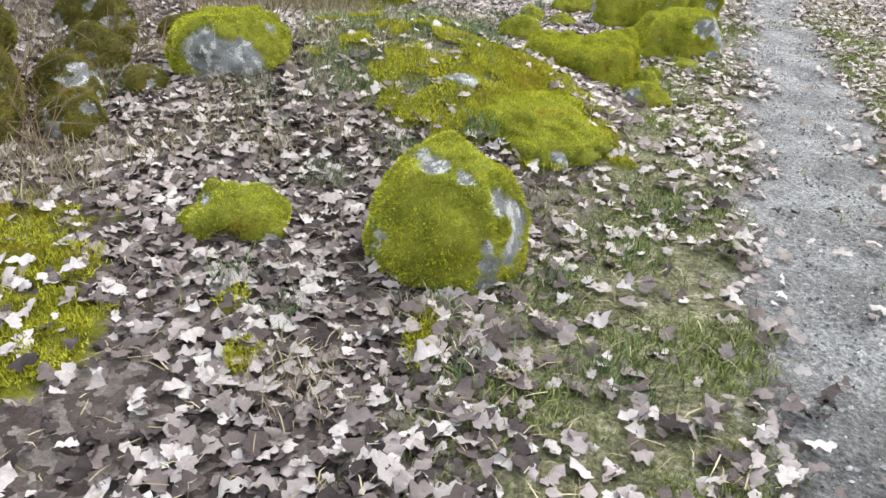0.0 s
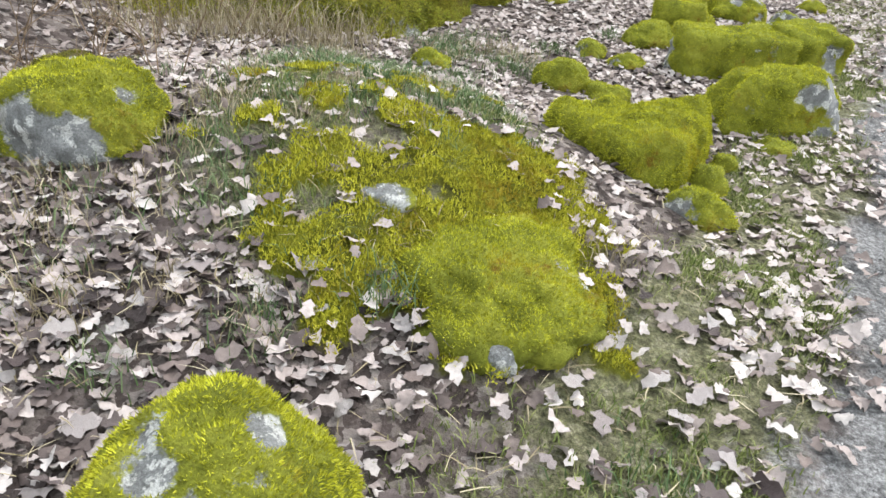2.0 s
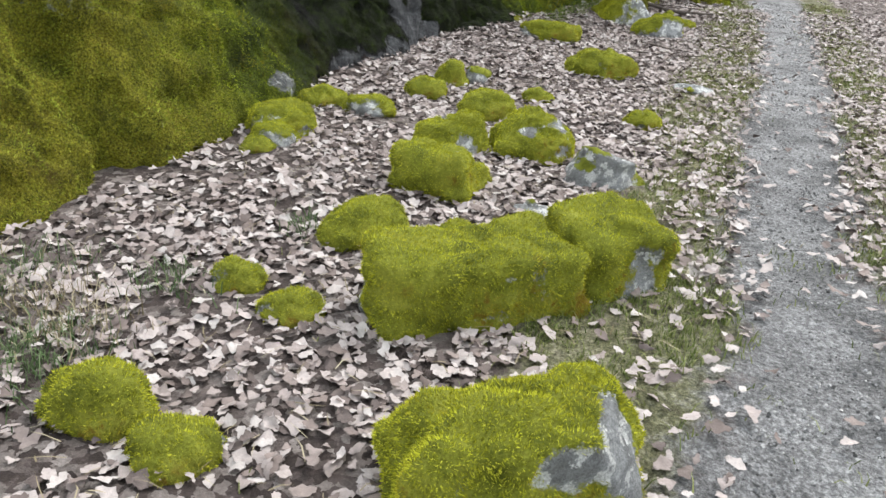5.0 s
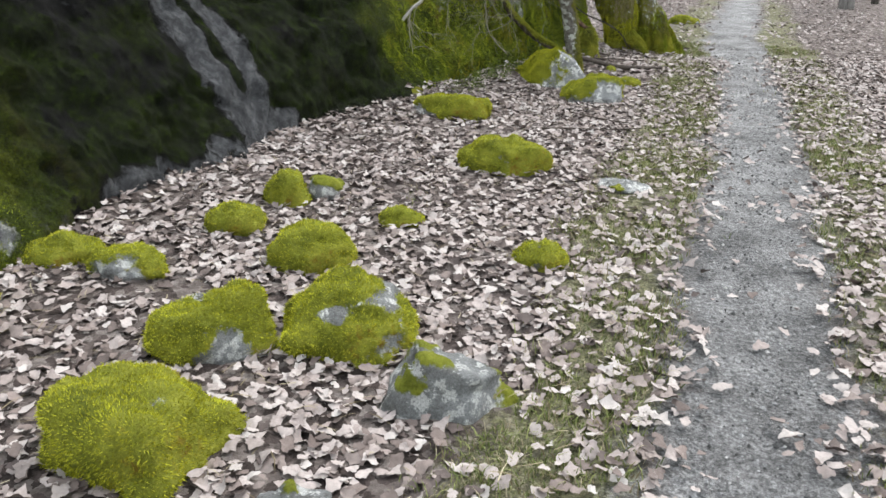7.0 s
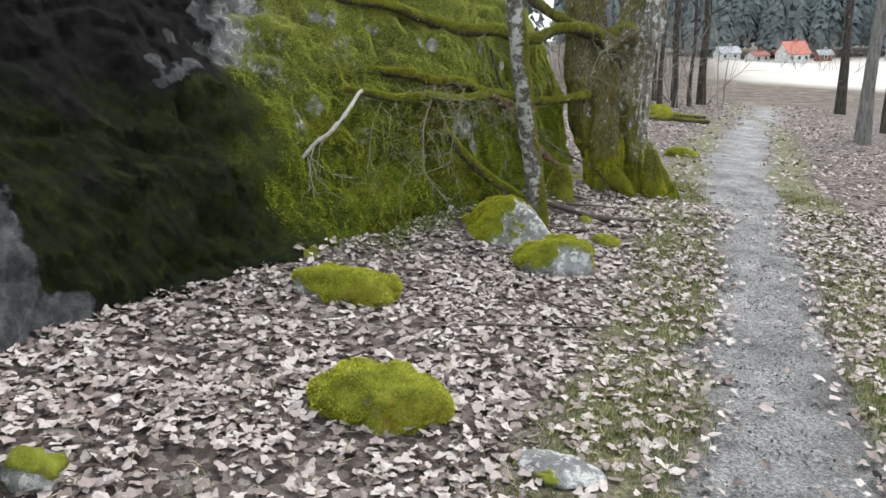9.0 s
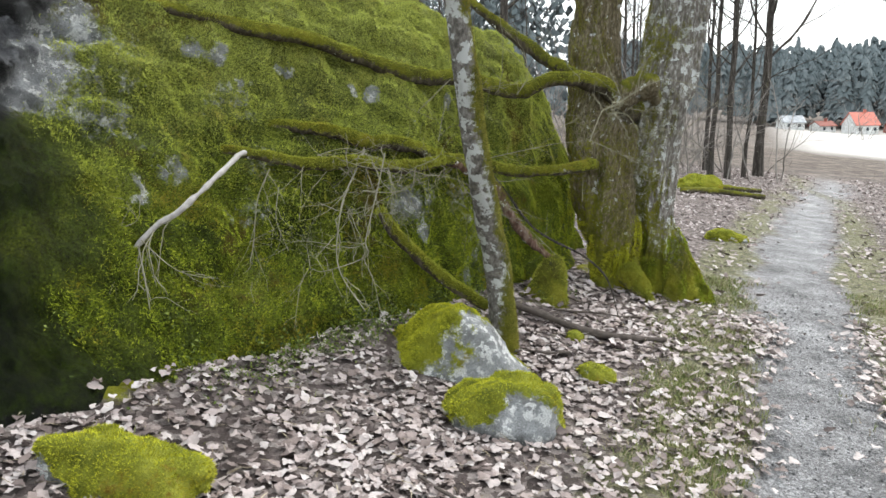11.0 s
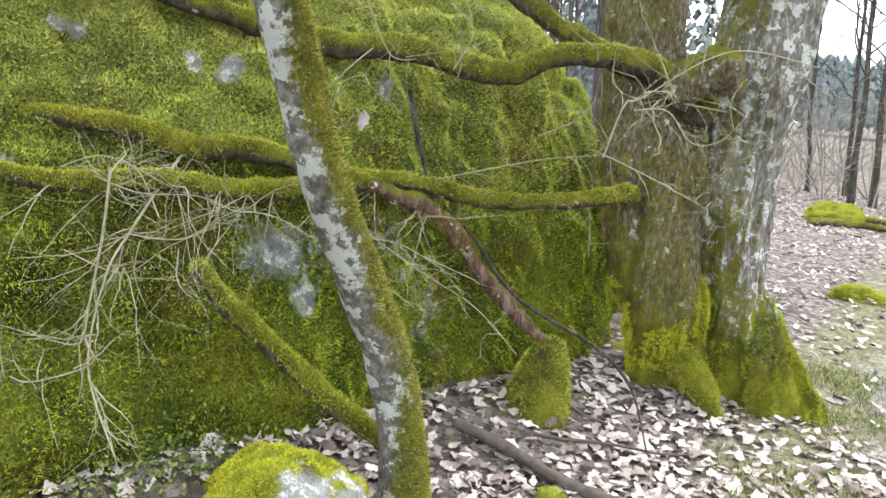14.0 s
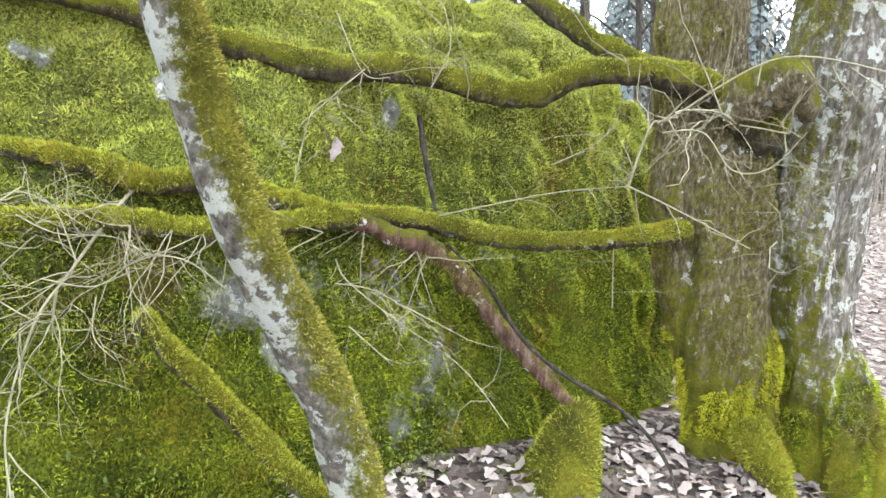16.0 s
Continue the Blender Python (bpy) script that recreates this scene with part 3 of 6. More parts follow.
def build_cliff():
    v, f = cliff_surface()
    x, y, z = v.T
    rel = z - np.interp(y, (5, 20), (0.2, 0.2))
    # dark: mask for the dark rock and the painted shade on this wall
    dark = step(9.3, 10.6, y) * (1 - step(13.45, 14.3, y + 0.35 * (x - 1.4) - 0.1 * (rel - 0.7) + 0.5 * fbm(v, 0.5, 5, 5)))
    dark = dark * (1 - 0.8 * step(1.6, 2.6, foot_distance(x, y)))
    along = y - 11.78 + 0.45 * (x - 0.85) + 0.05 * fbm(v, 0.3, 3, 15)
    slant = along + 0.22 * (rel - 0.2)
    vein = np.exp(-(slant / 0.34) ** 2) * step(-0.1, 0.2, 2.5 - rel) - 0.75 * np.exp(-((slant - 0.06 * rel) / 0.075) ** 2) * step(0.15, 0.5, rel)
    n1 = fbm(v, 0.55, 4, 91)
    vein = np.maximum(vein, 0.85 * step(0.08, 0.4, fbm(v * np.array([0.7, 0.7, 1.7]), 0.5, 4, 17)) * step(0.85, 1.2, rel) * dark)
    vein = np.maximum(vein, (0.55 + 0.9 * n1) * np.exp(-((rel - 0.05) / 0.22) ** 2) * step(9.2, 9.7, y) * (1 - step(12.0, 12.4, y)))
    moss = 0.80 + 0.35 * n1 - 0.14 * dark - 0.9 * step(0.35, 0.7, vein)
    moss = moss - 0.55 * step(0.95, 1.5, rel) * dark
    moss = moss - 0.5 * np.exp(-(rel / 0.16) ** 2) * step(8.8, 9.4, y) * (0.4 + n1)
    n2 = fbm(v, 0.09, 3, 93)
    for px, py, pz, r in ((2.95, 15.50, 0.79, 0.06), (3.40, 15.95, 0.40, 0.06), (2.52, 15.55, 1.71, 0.06), (1.91, 14.94, 1.75, 0.06), (1.77, 14.89, 1.88, 0.06), (2.44, 15.45, 1.72, 0.05), (1.68, 14.12, 1.14, 0.09), (1.78, 14.33, 1.22, 0.08), (1.65, 14.79, 1.90, 0.07), (2.97, 16.21, 1.71, 0.06), (2.09, 15.19, 1.81, 0.09)):
        near = np.exp(-((x - px) ** 2 + (y - py) ** 2 + (z - pz) ** 2) / r ** 2)
        moss = moss - 0.75 * near * (1.0 + 1.2 * n2)
    moss = np.clip(moss, 0, 1)
    # high: painted sky light, growing with height; also a paler near bank
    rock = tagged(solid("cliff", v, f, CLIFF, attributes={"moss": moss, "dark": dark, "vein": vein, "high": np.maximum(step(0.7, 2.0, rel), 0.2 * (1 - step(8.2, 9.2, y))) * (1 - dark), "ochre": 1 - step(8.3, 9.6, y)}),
                  "long moss-covered bedrock outcrop with dark bare patches, shade put into their colour, and a grey vein", "rock", kind="structure")
    rng = np.random.default_rng(5)
    see = step(0.35, 0.62, moss) * (1 - step(0.2, 0.55, dark)) * np.where(y > 13.3, 3.0, 1.0) * (z > 0.15) * (foot_distance(x, y) < 2.6) * (y < 18.3) * (x > -2)
    see = see * step(-0.7, 0.2, fbm(v, 0.09, 3, 85))
    at, nr = sample(v, f, see, 520000, rng)
    b, t = blades(at, nr, 0.024, 0.0052, rng, 1.2)
    # the blades carry the same painted sky light by their height
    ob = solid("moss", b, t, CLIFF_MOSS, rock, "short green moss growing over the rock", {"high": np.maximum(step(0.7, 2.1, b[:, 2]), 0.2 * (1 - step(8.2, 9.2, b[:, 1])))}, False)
    tagged(ob, kind="stuff")


build_ground()
build_cliff()


# ---- boulders ----
STONES = []


def boulder(x, y, w, d, h, turn=0.0, moss=0.8, angular=0.5, seed=0, lean=0.0, name="mossy_boulder",
            label="rounded boulder wrapped in bright yellow-green moss", tufts=1.0, dull=False, lump=0.2, flat_top=0.0, sink=0.55, up=0.25, holes=(), faces=(), side=(0, 0, 0)):
    """A stone of width w, depth d and height h over the ground; moss: 0..1 cover; angular: 0 round, 1 hewn."""
    rng = np.random.default_rng(seed + 100)
    bm = bmesh.new()
    bmesh.ops.create_icosphere(bm, subdivisions=6 if w > 0.55 and y < 6.5 else 5 if w > 0.3 else 4, radius=1.0)
    v = np.array([p.co[:] for p in bm.verts])
    f = np.array([[q.index for q in g.verts] for g in bm.faces])
    bm.free()
    planes = rng.normal(0, 1, (9, 3))
    planes /= np.linalg.norm(planes, axis=1, keepdims=True)
    planes = np.vstack([planes, [[0, 0, 1], [0, 0, -1], [1, 0, 0.15], [-1, 0, 0.15], [0, 1, 0.15], [0, -1, 0.15]]])
    off = rng.uniform(0.66, 1.0, len(planes))
    off[9] = 0.95 - 0.35 * flat_top
    if faces:
        planes = np.array([q[:3] for q in faces], float)
        off = np.array([q[3] for q in faces], float)
        planes /= np.linalg.norm(planes, axis=1, keepdims=True)
    dots = np.maximum(v @ planes.T, 1e-3)
    r = 1.0 / ((dots / off) ** 14).sum(1) ** (1 / 14)
    r = angular * r + (1 - angular)
    v = v * r[:, None]
    v = v * (1 + lump * fbm(v + seed, 1.0, 4, seed)[:, None])
    v[:, 2] += lean * v[:, 0]
    lo, hi = v.min(0), v.max(0)
    v = (v - (lo + hi) / 2) / (hi - lo)
    v = v * np.array([w, d, h * (1 + sink)])
    c, s = np.cos(radians(turn)), np.sin(radians(turn))
    v = np.stack([v[:, 0] * c - v[:, 1] * s, v[:, 0] * s + v[:, 1] * c, v[:, 2]], 1)
    v[:, 2] += h * (1 + sink) / 2 - h * sink
    n = normals_of(v, f)
    patch = fbm(v + seed * 3.1, max(0.12, w * 0.4), 4, seed + 7)
    cover = moss + 0.75 * patch + up * (n[:, 2] - 0.4) + n @ np.array(side, float)
    for hx, hy, hz, hr in holes:
        gap = np.exp(-((v - np.array([hx, hy, hz])) ** 2).sum(1) / hr ** 2)
        cover = cover - 1.1 * gap * (1 + 0.8 * patch)
    cover = np.clip(cover, 0, 1)
    thick = step(0.42, 0.62, cover)
    v = v + n * (0.016 * thick * (1 + 1.7 * fbm(v, 0.11, 4, seed + 2)) + 0.006 * fbm(v, 0.05, 3, seed + 3))[:, None]
    base = np.array([x, y, h1(x, y)])
    STONES.append((x, y, w, d, turn))
    top = thing(name, base, label, "stone" if w < 0.45 else "boulder", "stones beside the path")
    solid("stone", v, f, DULL_STONE if dull else STONE, top, attributes={"moss": cover})
    count = int(26000 * w * (d + h) * tufts)
    if moss > 0.3 and count > 60:
        weight = thick * (v[:, 2] > -0.03)
        at, nr = sample(v, f, weight + 1e-6, count, rng)
        b, t = blades(at, nr, 0.014, 0.0042, rng)
        tagged(solid("moss", b, t, DULL_MOSS if dull else MOSS, top, "dull olive-brown moss" if dull else "yellow-green moss cushion", smooth=False), kind="stuff")
    return top


def small(x, y, w, h, seed, moss=0.95, d=0.0, turn=0.0):
    boulder(x, y, w, d or w * 0.75, h, turn, moss, 0.3, seed, name="mossy_stone", label="small stone under a cushion of yellow-green moss among leaves")


# the open ground before the mound
boulder(0.01, 2.60, 0.58, 0.60, 0.42, 20, 0.92, 0.04, 1, holes=((0.25, -0.08, 0.22, 0.075), (0.22, -0.17, 0.13, 0.04), (0.10, 0.08, 0.41, 0.07), (-0.06, -0.10, 0.39, 0.045), (0.04, -0.14, 0.36, 0.04), (-0.12, 0.0, 0.41, 0.04)), label="round boulder with yellow-green moss and white lichen patches", tufts=1.3, lump=0.05)
boulder(-0.81, 2.62, 0.37, 0.28, 0.115, 8, 0.8, 0.6, 2, side=(0.5, 0, 0.1), label="low boulder with ochre moss beside dead leaves")
boulder(-1.20, 4.03, 0.62, 0.54, 0.24, 0, 0.85, 0.4, 3, holes=((-0.08, -0.26, 0.10, 0.10), (0.12, -0.24, 0.06, 0.10), (0.24, -0.05, 0.24, 0.09), (-0.05, 0.1, 0.34, 0.07)), label="pale grey boulder half covered in ochre moss")
boulder(0.39, 3.86, 0.66, 1.0, 0.07, 26, 1.1, 0.05, 5, sink=2.6, label="low ridge of bedrock under a bright moss mat", flat_top=0.2)
boulder(0.02, 3.90, 0.2, 0.15, 0.05, 0, 0.2, 0.4, 6, sink=1.5, name="pale_stone", label="bare white-grey stone top showing through moss", flat_top=0.8)
boulder(0.50, 3.42, 0.10, 0.14, 0.08, 10, 0.2, 0.5, 18, name="pale_stone", label="bare white-grey stone edge beside moss", flat_top=0.3)
boulder(0.65, 3.72, 0.10, 0.2, 0.08, 20, 0.2, 0.5, 19, name="pale_stone", label="bare white-grey stone edge beside moss", flat_top=0.3)
boulder(-1.86, 3.55, 0.34, 0.3, 0.2, 0, 0.8, 0.5, 51, dull=True, label="dark mossy rock in the bank among dead grass")
boulder(-2.05, 4.3, 0.4, 0.36, 0.24, 30, 1.0, 0.5, 52, dull=True, label="mossy rock half hidden by dead grass")
boulder(-2.05, 3.0, 0.42, 0.5, 0.32, 10, 0.9, 0.5, 53, dull=True, label="rock under brown-ochre moss at the foot of the bank")
# dull stones added to darken the bank, standing in for hollows and dead grass
for bx, by, bw, bh, bs in ((-1.72, 3.2, 0.26, 0.14, 54), (-1.9, 3.95, 0.3, 0.2, 55), (-2.3, 3.5, 0.4, 0.24, 56), (-1.55, 3.72, 0.2, 0.1, 57), (-2.35, 2.7, 0.4, 0.2, 58), (-1.62, 4.55, 0.28, 0.14, 59)):
    boulder(bx, by, bw, bw * 0.9, bh, bs * 7, 0.95, 0.3, bs, dull=True, name="mossy_stone", label="small stone under dull brown moss, added to darken the bank")
# the row of boulders beside the path
boulder(0.87, 5.30, 0.94, 0.84, 0.23, 0, 0.98, 0.9, 4, faces=((-0.64, -0.77, 0.15, 0.93), (0.69, -0.73, 0.2, 0.88), (0.97, -0.22, 0.2, 0.74), (-0.3, 0.95, 0.15, 0.68), (-0.05, -0.15, 1, 0.5), (0, 0, -1, 0.9), (0, -1, 0.2, 0.98)), label="wide flat boulder fully covered in thick yellow-green moss", tufts=1.4)
boulder(1.72, 6.16, 0.72, 0.52, 0.31, 12, 1.0, 0.95, 7, holes=((0.28, 0.0, 0.26, 0.10), (-0.18, 0.12, 0.30, 0.10), (0.33, -0.05, 0.15, 0.09)), flat_top=0.4, label="angular boulder with green moss and bare grey corners", tufts=1.3)
BLOCK = ((0, -1, 0.05, 0.8), (0, 1, 0.1, 0.8), (-1, 0, 0.05, 0.9), (1, 0.1, 0.05, 0.9), (0, -0.12, 1, 0.7), (0, 0, -1, 0.9))
boulder(1.57, 7.11, 0.86, 0.42, 0.30, 24, 0.95, 0.95, 8, faces=BLOCK, holes=((0.16, -0.2, 0.2, 0.07), (-0.44, 0.0, 0.12, 0.12)), label="blocky boulder under green and ochre moss")
boulder(2.12, 7.45, 0.48, 0.44, 0.31, 24, 0.95, 0.9, 9, faces=BLOCK, label="short boulder under green moss touching a longer one")
boulder(1.33, 8.43, 0.54, 0.48, 0.21, -20, 0.98, 0.9, 10, holes=((-0.22, 0.08, 0.2, 0.1), (-0.28, -0.02, 0.1, 0.08)), flat_top=0.5, label="wedge-shaped boulder with thick yellow-green moss")
boulder(1.40, 9.02, 0.50, 0.36, 0.21, 25, 0.68, 0.85, 11, label="low boulder with moss on top and bare grey front")
boulder(1.90, 9.16, 0.52, 0.42, 0.24, 0, 0.7, 0.8, 12, label="lumpy boulder with moss and grey spots")
boulder(2.30, 8.74, 0.50, 0.32, 0.19, -18, 0.25, 1.0, 13, faces=((0, 0.25, 1, 0.55), (0, 0, -1, 0.9), (0.15, -1, 0.2, 0.62), (-0.1, 1, 0.1, 0.7), (1, -0.25, 0.1, 0.8), (-1, -0.2, 0.5, 0.75), (0.7, -0.7, 0.15, 0.75)), side=(0.3, 0.1, 0.1), name="grey_stone", label="flat-topped grey stone with a strip of moss", lean=-0.15, up=0.1)
boulder(2.64, 11.62, 0.62, 0.36, 0.20, 0, 1.0, 0.4, 14, label="long low boulder with ochre moss among dead leaves")
boulder(2.23, 12.98, 0.66, 0.30, 0.16, -8, 0.72, 0.5, 15, label="low double-humped stone with moss and grey patches")
boulder(3.62, 14.12, 0.60, 0.42, 0.25, -5, 0.92, 0.5, 16, holes=((0.12, -0.18, 0.1, 0.12), (0.18, -0.12, 0.02, 0.1)), label="rounded boulder with yellow-green moss over grey rock")
boulder(3.33, 14.74, 1.22, 0.54, 0.36, -8, 0.36, 0.85, 17, faces=((0.25, -0.9, 0.35, 0.5), (-0.75, -0.45, 0.6, 0.5), (0, 1, 0.15, 0.6), (0.75, 0.1, 0.75, 0.5), (0, 0, -1, 0.8), (-0.2, 0.3, 0.9, 0.58)), side=(-1.15, 0.1, 0.1), label="pointed grey boulder with moss on one flank, beside a thin trunk", up=-0.1)
small(1.20, 4.72, 0.30, 0.10, 20, 1.0, 0.17, -30)
small(1.24, 5.02, 0.14, 0.13, 21)
small(1.37, 5.33, 0.10, 0.07, 22)
small(1.66, 5.68, 0.17, 0.05, 23)
small(0.48, 6.28, 0.36, 0.15, 24, 0.95, 0.22, -15)
small(0.78, 6.13, 0.24, 0.09, 25)
small(0.90, 6.96, 0.24, 0.07, 26)
small(0.63, 7.13, 0.18, 0.08, 27)
small(1.06, 7.68, 0.38, 0.14, 28, 0.95, 0.28, 30)
small(1.50, 7.66, 0.22, 0.11, 29)
small(1.60, 9.93, 0.40, 0.17, 30)
small(1.30, 10.74, 0.24, 0.17, 31, 0.9)
small(1.50, 10.85, 0.20, 0.13, 41, 0.2)
small(1.12, 10.26, 0.29, 0.11, 32)
small(2.00, 10.48, 0.21, 0.06, 33)
small(2.74, 9.98, 0.26, 0.09, 34, 0.75)
small(0.78, 9.68, 0.32, 0.11, 35, 0.8)
small(0.44, 9.78, 0.34, 0.09, 36)
small(0.33, 9.02, 0.42, 0.17, 37)
small(0.29, 8.66, 0.16, 0.05, 38)
small(3.40, 11.22, 0.36, 0.05, 39, 0.05, 0.24, -20)
small(1.87, 8.16, 0.22, 0.03, 40, 0.0)
small(4.14, 14.92, 0.2, 0.09, 42)
small(-0.33, 6.3, 0.24, 0.08, 43)
small(0.34, 8.78, 0.28, 0.12, 44)
small(4.05, 15.5, 0.10, 0.05, 45)
small(6.1, 20.2, 0.5, 0.12, 46, 0.9, 0.2)
small(7.0, 26.6, 0.9, 0.3, 47, 0.9)


# ---- trees ----
def limb(name, points, radii, material, parent, label="", sides=14, steps=40, rough=0.18, ridge=0.0, moss_up=0.75, moss_level=0.35, seed=0):
    """A branch or trunk as one mesh part; moss grows on its upper side."""
    base = np.array(parent.matrix_world.translation)
    t = tube(np.asarray(points, float) - base, radii, sides, rough, seed, steps, ridge)
    v, f = tri(t)
    n = normals_of(v, f)
    moss = np.clip(moss_level + moss_up * n[:, 2] + 0.35 * fbm(v, 0.25, 3, seed), 0, 1)
    ob = solid(name, v, f, material, parent, label, attributes={"moss": moss})
    return ob, v, f, moss


def fuzz(parent, v, f, moss, count, seed, length=0.014, width=0.004, material=None):
    rng = np.random.default_rng(seed)
    at, nr = sample(v, f, step(0.45, 0.65, moss) + 1e-6, count, rng)
    b, t = blades(at, nr, length, width, rng)
    tagged(solid("moss", b, t, material or LIMB_MOSS, parent, "green moss on the bark", smooth=False), kind="stuff")


def grow(start, way, length, radius, rng, depth, wander=0.35, droop=0.0, children=4, shrink=0.6, out=None, sides=4, angle=0.9):
    """Bare twigs by splitting; returns triangle pieces."""
    out = [] if out is None else out
    n = max(3, int(length / max(0.05, radius * 6)) if depth > 1 else 4)
    n = min(n, 9)
    p, d = np.array(start, float), np.array(way, float)
    d /= np.linalg.norm(d)
    pts, dirs = [p], [d]
    for k in range(n):
        d = d + rng.normal(0, wander, 3) * 0.45 + np.array([0, 0, -droop])
        d /= np.linalg.norm(d)
        p = p + d * length / n
        pts.append(p)
        dirs.append(d)
    radii = np.linspace(radius, radius * 0.35, len(pts))
    out.append(tri(tube(pts, radii, sides)))
    if depth > 0:
        for k in range(children):
            i = rng.integers(1, n + 1)
            side = rng.normal(0, 1, 3)
            side -= dirs[i] * (side @ dirs[i])
            side /= np.linalg.norm(side)
            grow(pts[i], dirs[i] + side * angle * rng.uniform(0.6, 1.3), length * shrink * rng.uniform(0.6, 1.1), radii[i] * 0.62, rng, depth - 1, wander, droop, children, shrink, out, sides if depth > 2 else 3, angle)
    return out


def twigs(parent, pieces, name="twigs", material=None, label="bare pale twigs"):
    v, f = join(pieces)
    ob = solid(name, v - np.array(parent.matrix_world.translation), f, material or TWIG, parent, label)
    return tagged(ob, kind="stuff")


def build_oak():
    gx, gy = 4.42, 17.0
    g = h1(gx, gy)
    oak = thing("oak_tree", (gx, gy, g), "old twin-stemmed oak with mossy flared foot and broken bark", "tree")
    stems = (((4.46, 4.44, 4.42, 4.39, 4.335, 4.235, 4.155, 4.06, 4.01, 3.96, 3.88, 3.78), (0.24, 0.2, 0.19, 0.2, 0.235, 0.265, 0.265, 0.2, 0.18, 0.165, 0.14, 0.1)),
             ((4.92, 4.91, 4.87, 4.82, 4.75, 4.67, 4.64, 4.66, 4.66, 4.7, 4.75, 4.82), (0.33, 0.29, 0.25, 0.21, 0.185, 0.185, 0.2, 0.23, 0.22, 0.2, 0.16, 0.11)))
    for k, (xs, rs) in enumerate(stems):
        zs = np.array([0.1, 0.25, 0.38, 0.5, 0.7, 1.0, 1.5, 2.0, 2.6, 3.4, 4.6, 6.0])
        bx, by = xs[1], 17.06 + 0.08 * k
        pts = np.stack([np.array(xs), by + 0.025 * zs, zs], 1)
        base = np.array((gx, gy, g))
        v, q, c = tube(pts - base, np.array(rs), 96, 0.12, 30 + k, 260, 0.045)
        f = np.concatenate([q[:, [0, 1, 2]], q[:, [0, 2, 3]], c])
        ax = np.array([bx - gx, by - gy])
        ang = np.arctan2(v[:, 1] - ax[1], v[:, 0] - ax[0])
        low = np.exp(-np.clip(v[:, 2], 0, 9) / 0.22)
        flare = 1 + low * (0.05 + 0.16 * np.cos(3 * ang + 2 * k) + 0.12 * np.cos(5 * ang + 1 + k))
        v[:, :2] = ax + (v[:, :2] - ax) * flare[:, None]
        n = normals_of(v, f)
        moss = 0.5 * np.exp(-np.clip(v[:, 2] - 0.1, 0, 9) / 0.35) + 0.42 * np.exp(-np.clip(v[:, 2], 0, 9) / 3.5) + 0.18 * fbm(v, 0.4, 4, 40 + k) + 0.12 * (-n[:, 0])
        moss = np.clip(moss - (1.1 * step(-0.05, 0.35, n[:, 0] + 0.35 * (v[:, 2] - 1.2) - 0.5 * fbm(v, 0.25, 3, 8)) * step(0.55, 0.8, v[:, 2]) * (1 - step(1.7, 2.0, v[:, 2])) if k else 0), -1, 1)
        stem = solid("trunk", v, f, PALE_OAK if k else OAK, oak, "furrowed grey-brown bark with green moss" if k == 0 else "pale flaking bark above bright moss", attributes={"moss": moss})
        front = (n[:, 1] < 0.4)
        fuzz(stem, v, f, np.clip(1.2 - v[:, 2], 0, 1) * (v[:, 2] < 0.5 + 0.22 * fbm(v, 0.2, 3, 14)) * step(-0.35, 0.1, fbm(v * np.array([1, 1, 0.4]), 0.08, 3, 24)) * front, 24000, 60 + k, 0.02, 0.005, GREEN_MOSS if k else MOSS)
        patch = step(-0.1, 0.25, fbm(v * np.array([1, 1, 0.5]), 0.14, 3, 18 + k)) * (moss > 0.2) * (v[:, 2] < 2.7) * front
        fuzz(stem, v, f, patch, 34000, 64 + k, 0.013, 0.004, BARK_MOSS)
    for k, (a, r) in enumerate(((-48, 0.07),)):
        w = np.array([math.cos(radians(a)), math.sin(radians(a)), 0])
        s = np.array([4.42 + 0.22 * (k % 2), 16.92, g]) + w * 0.22 + np.array([0.26 if k in (1, 3) else 0, 0.08, 0])
        pts = [s - w * 0.1 + np.array([0, 0, 0.16]), s + w * 0.06 + np.array([0, 0, 0.06]), s + w * 0.14 + np.array([0, 0, 0.0]), s + w * 0.24 + np.array([0, 0, -0.06])]
        ob, v, f, moss = limb("root", pts, [r * 1.5, r * 1.25, r * 0.8, r * 0.35], OAK, oak, "mossy surface root", moss_level=0.75, seed=70 + k)
        fuzz(ob, v, f, moss, 5000, 90 + k, 0.02, 0.005)
    # burr where the stems part
    ob, v, f, moss = limb("burr", [(4.26, 16.84, g + 1.52), (4.36, 16.80, g + 1.60), (4.46, 16.80, g + 1.62), (4.54, 16.84, g + 1.56)], [0.07, 0.11, 0.12, 0.07], OAK, oak, "knotty brown burr", rough=0.9, moss_level=0.25)
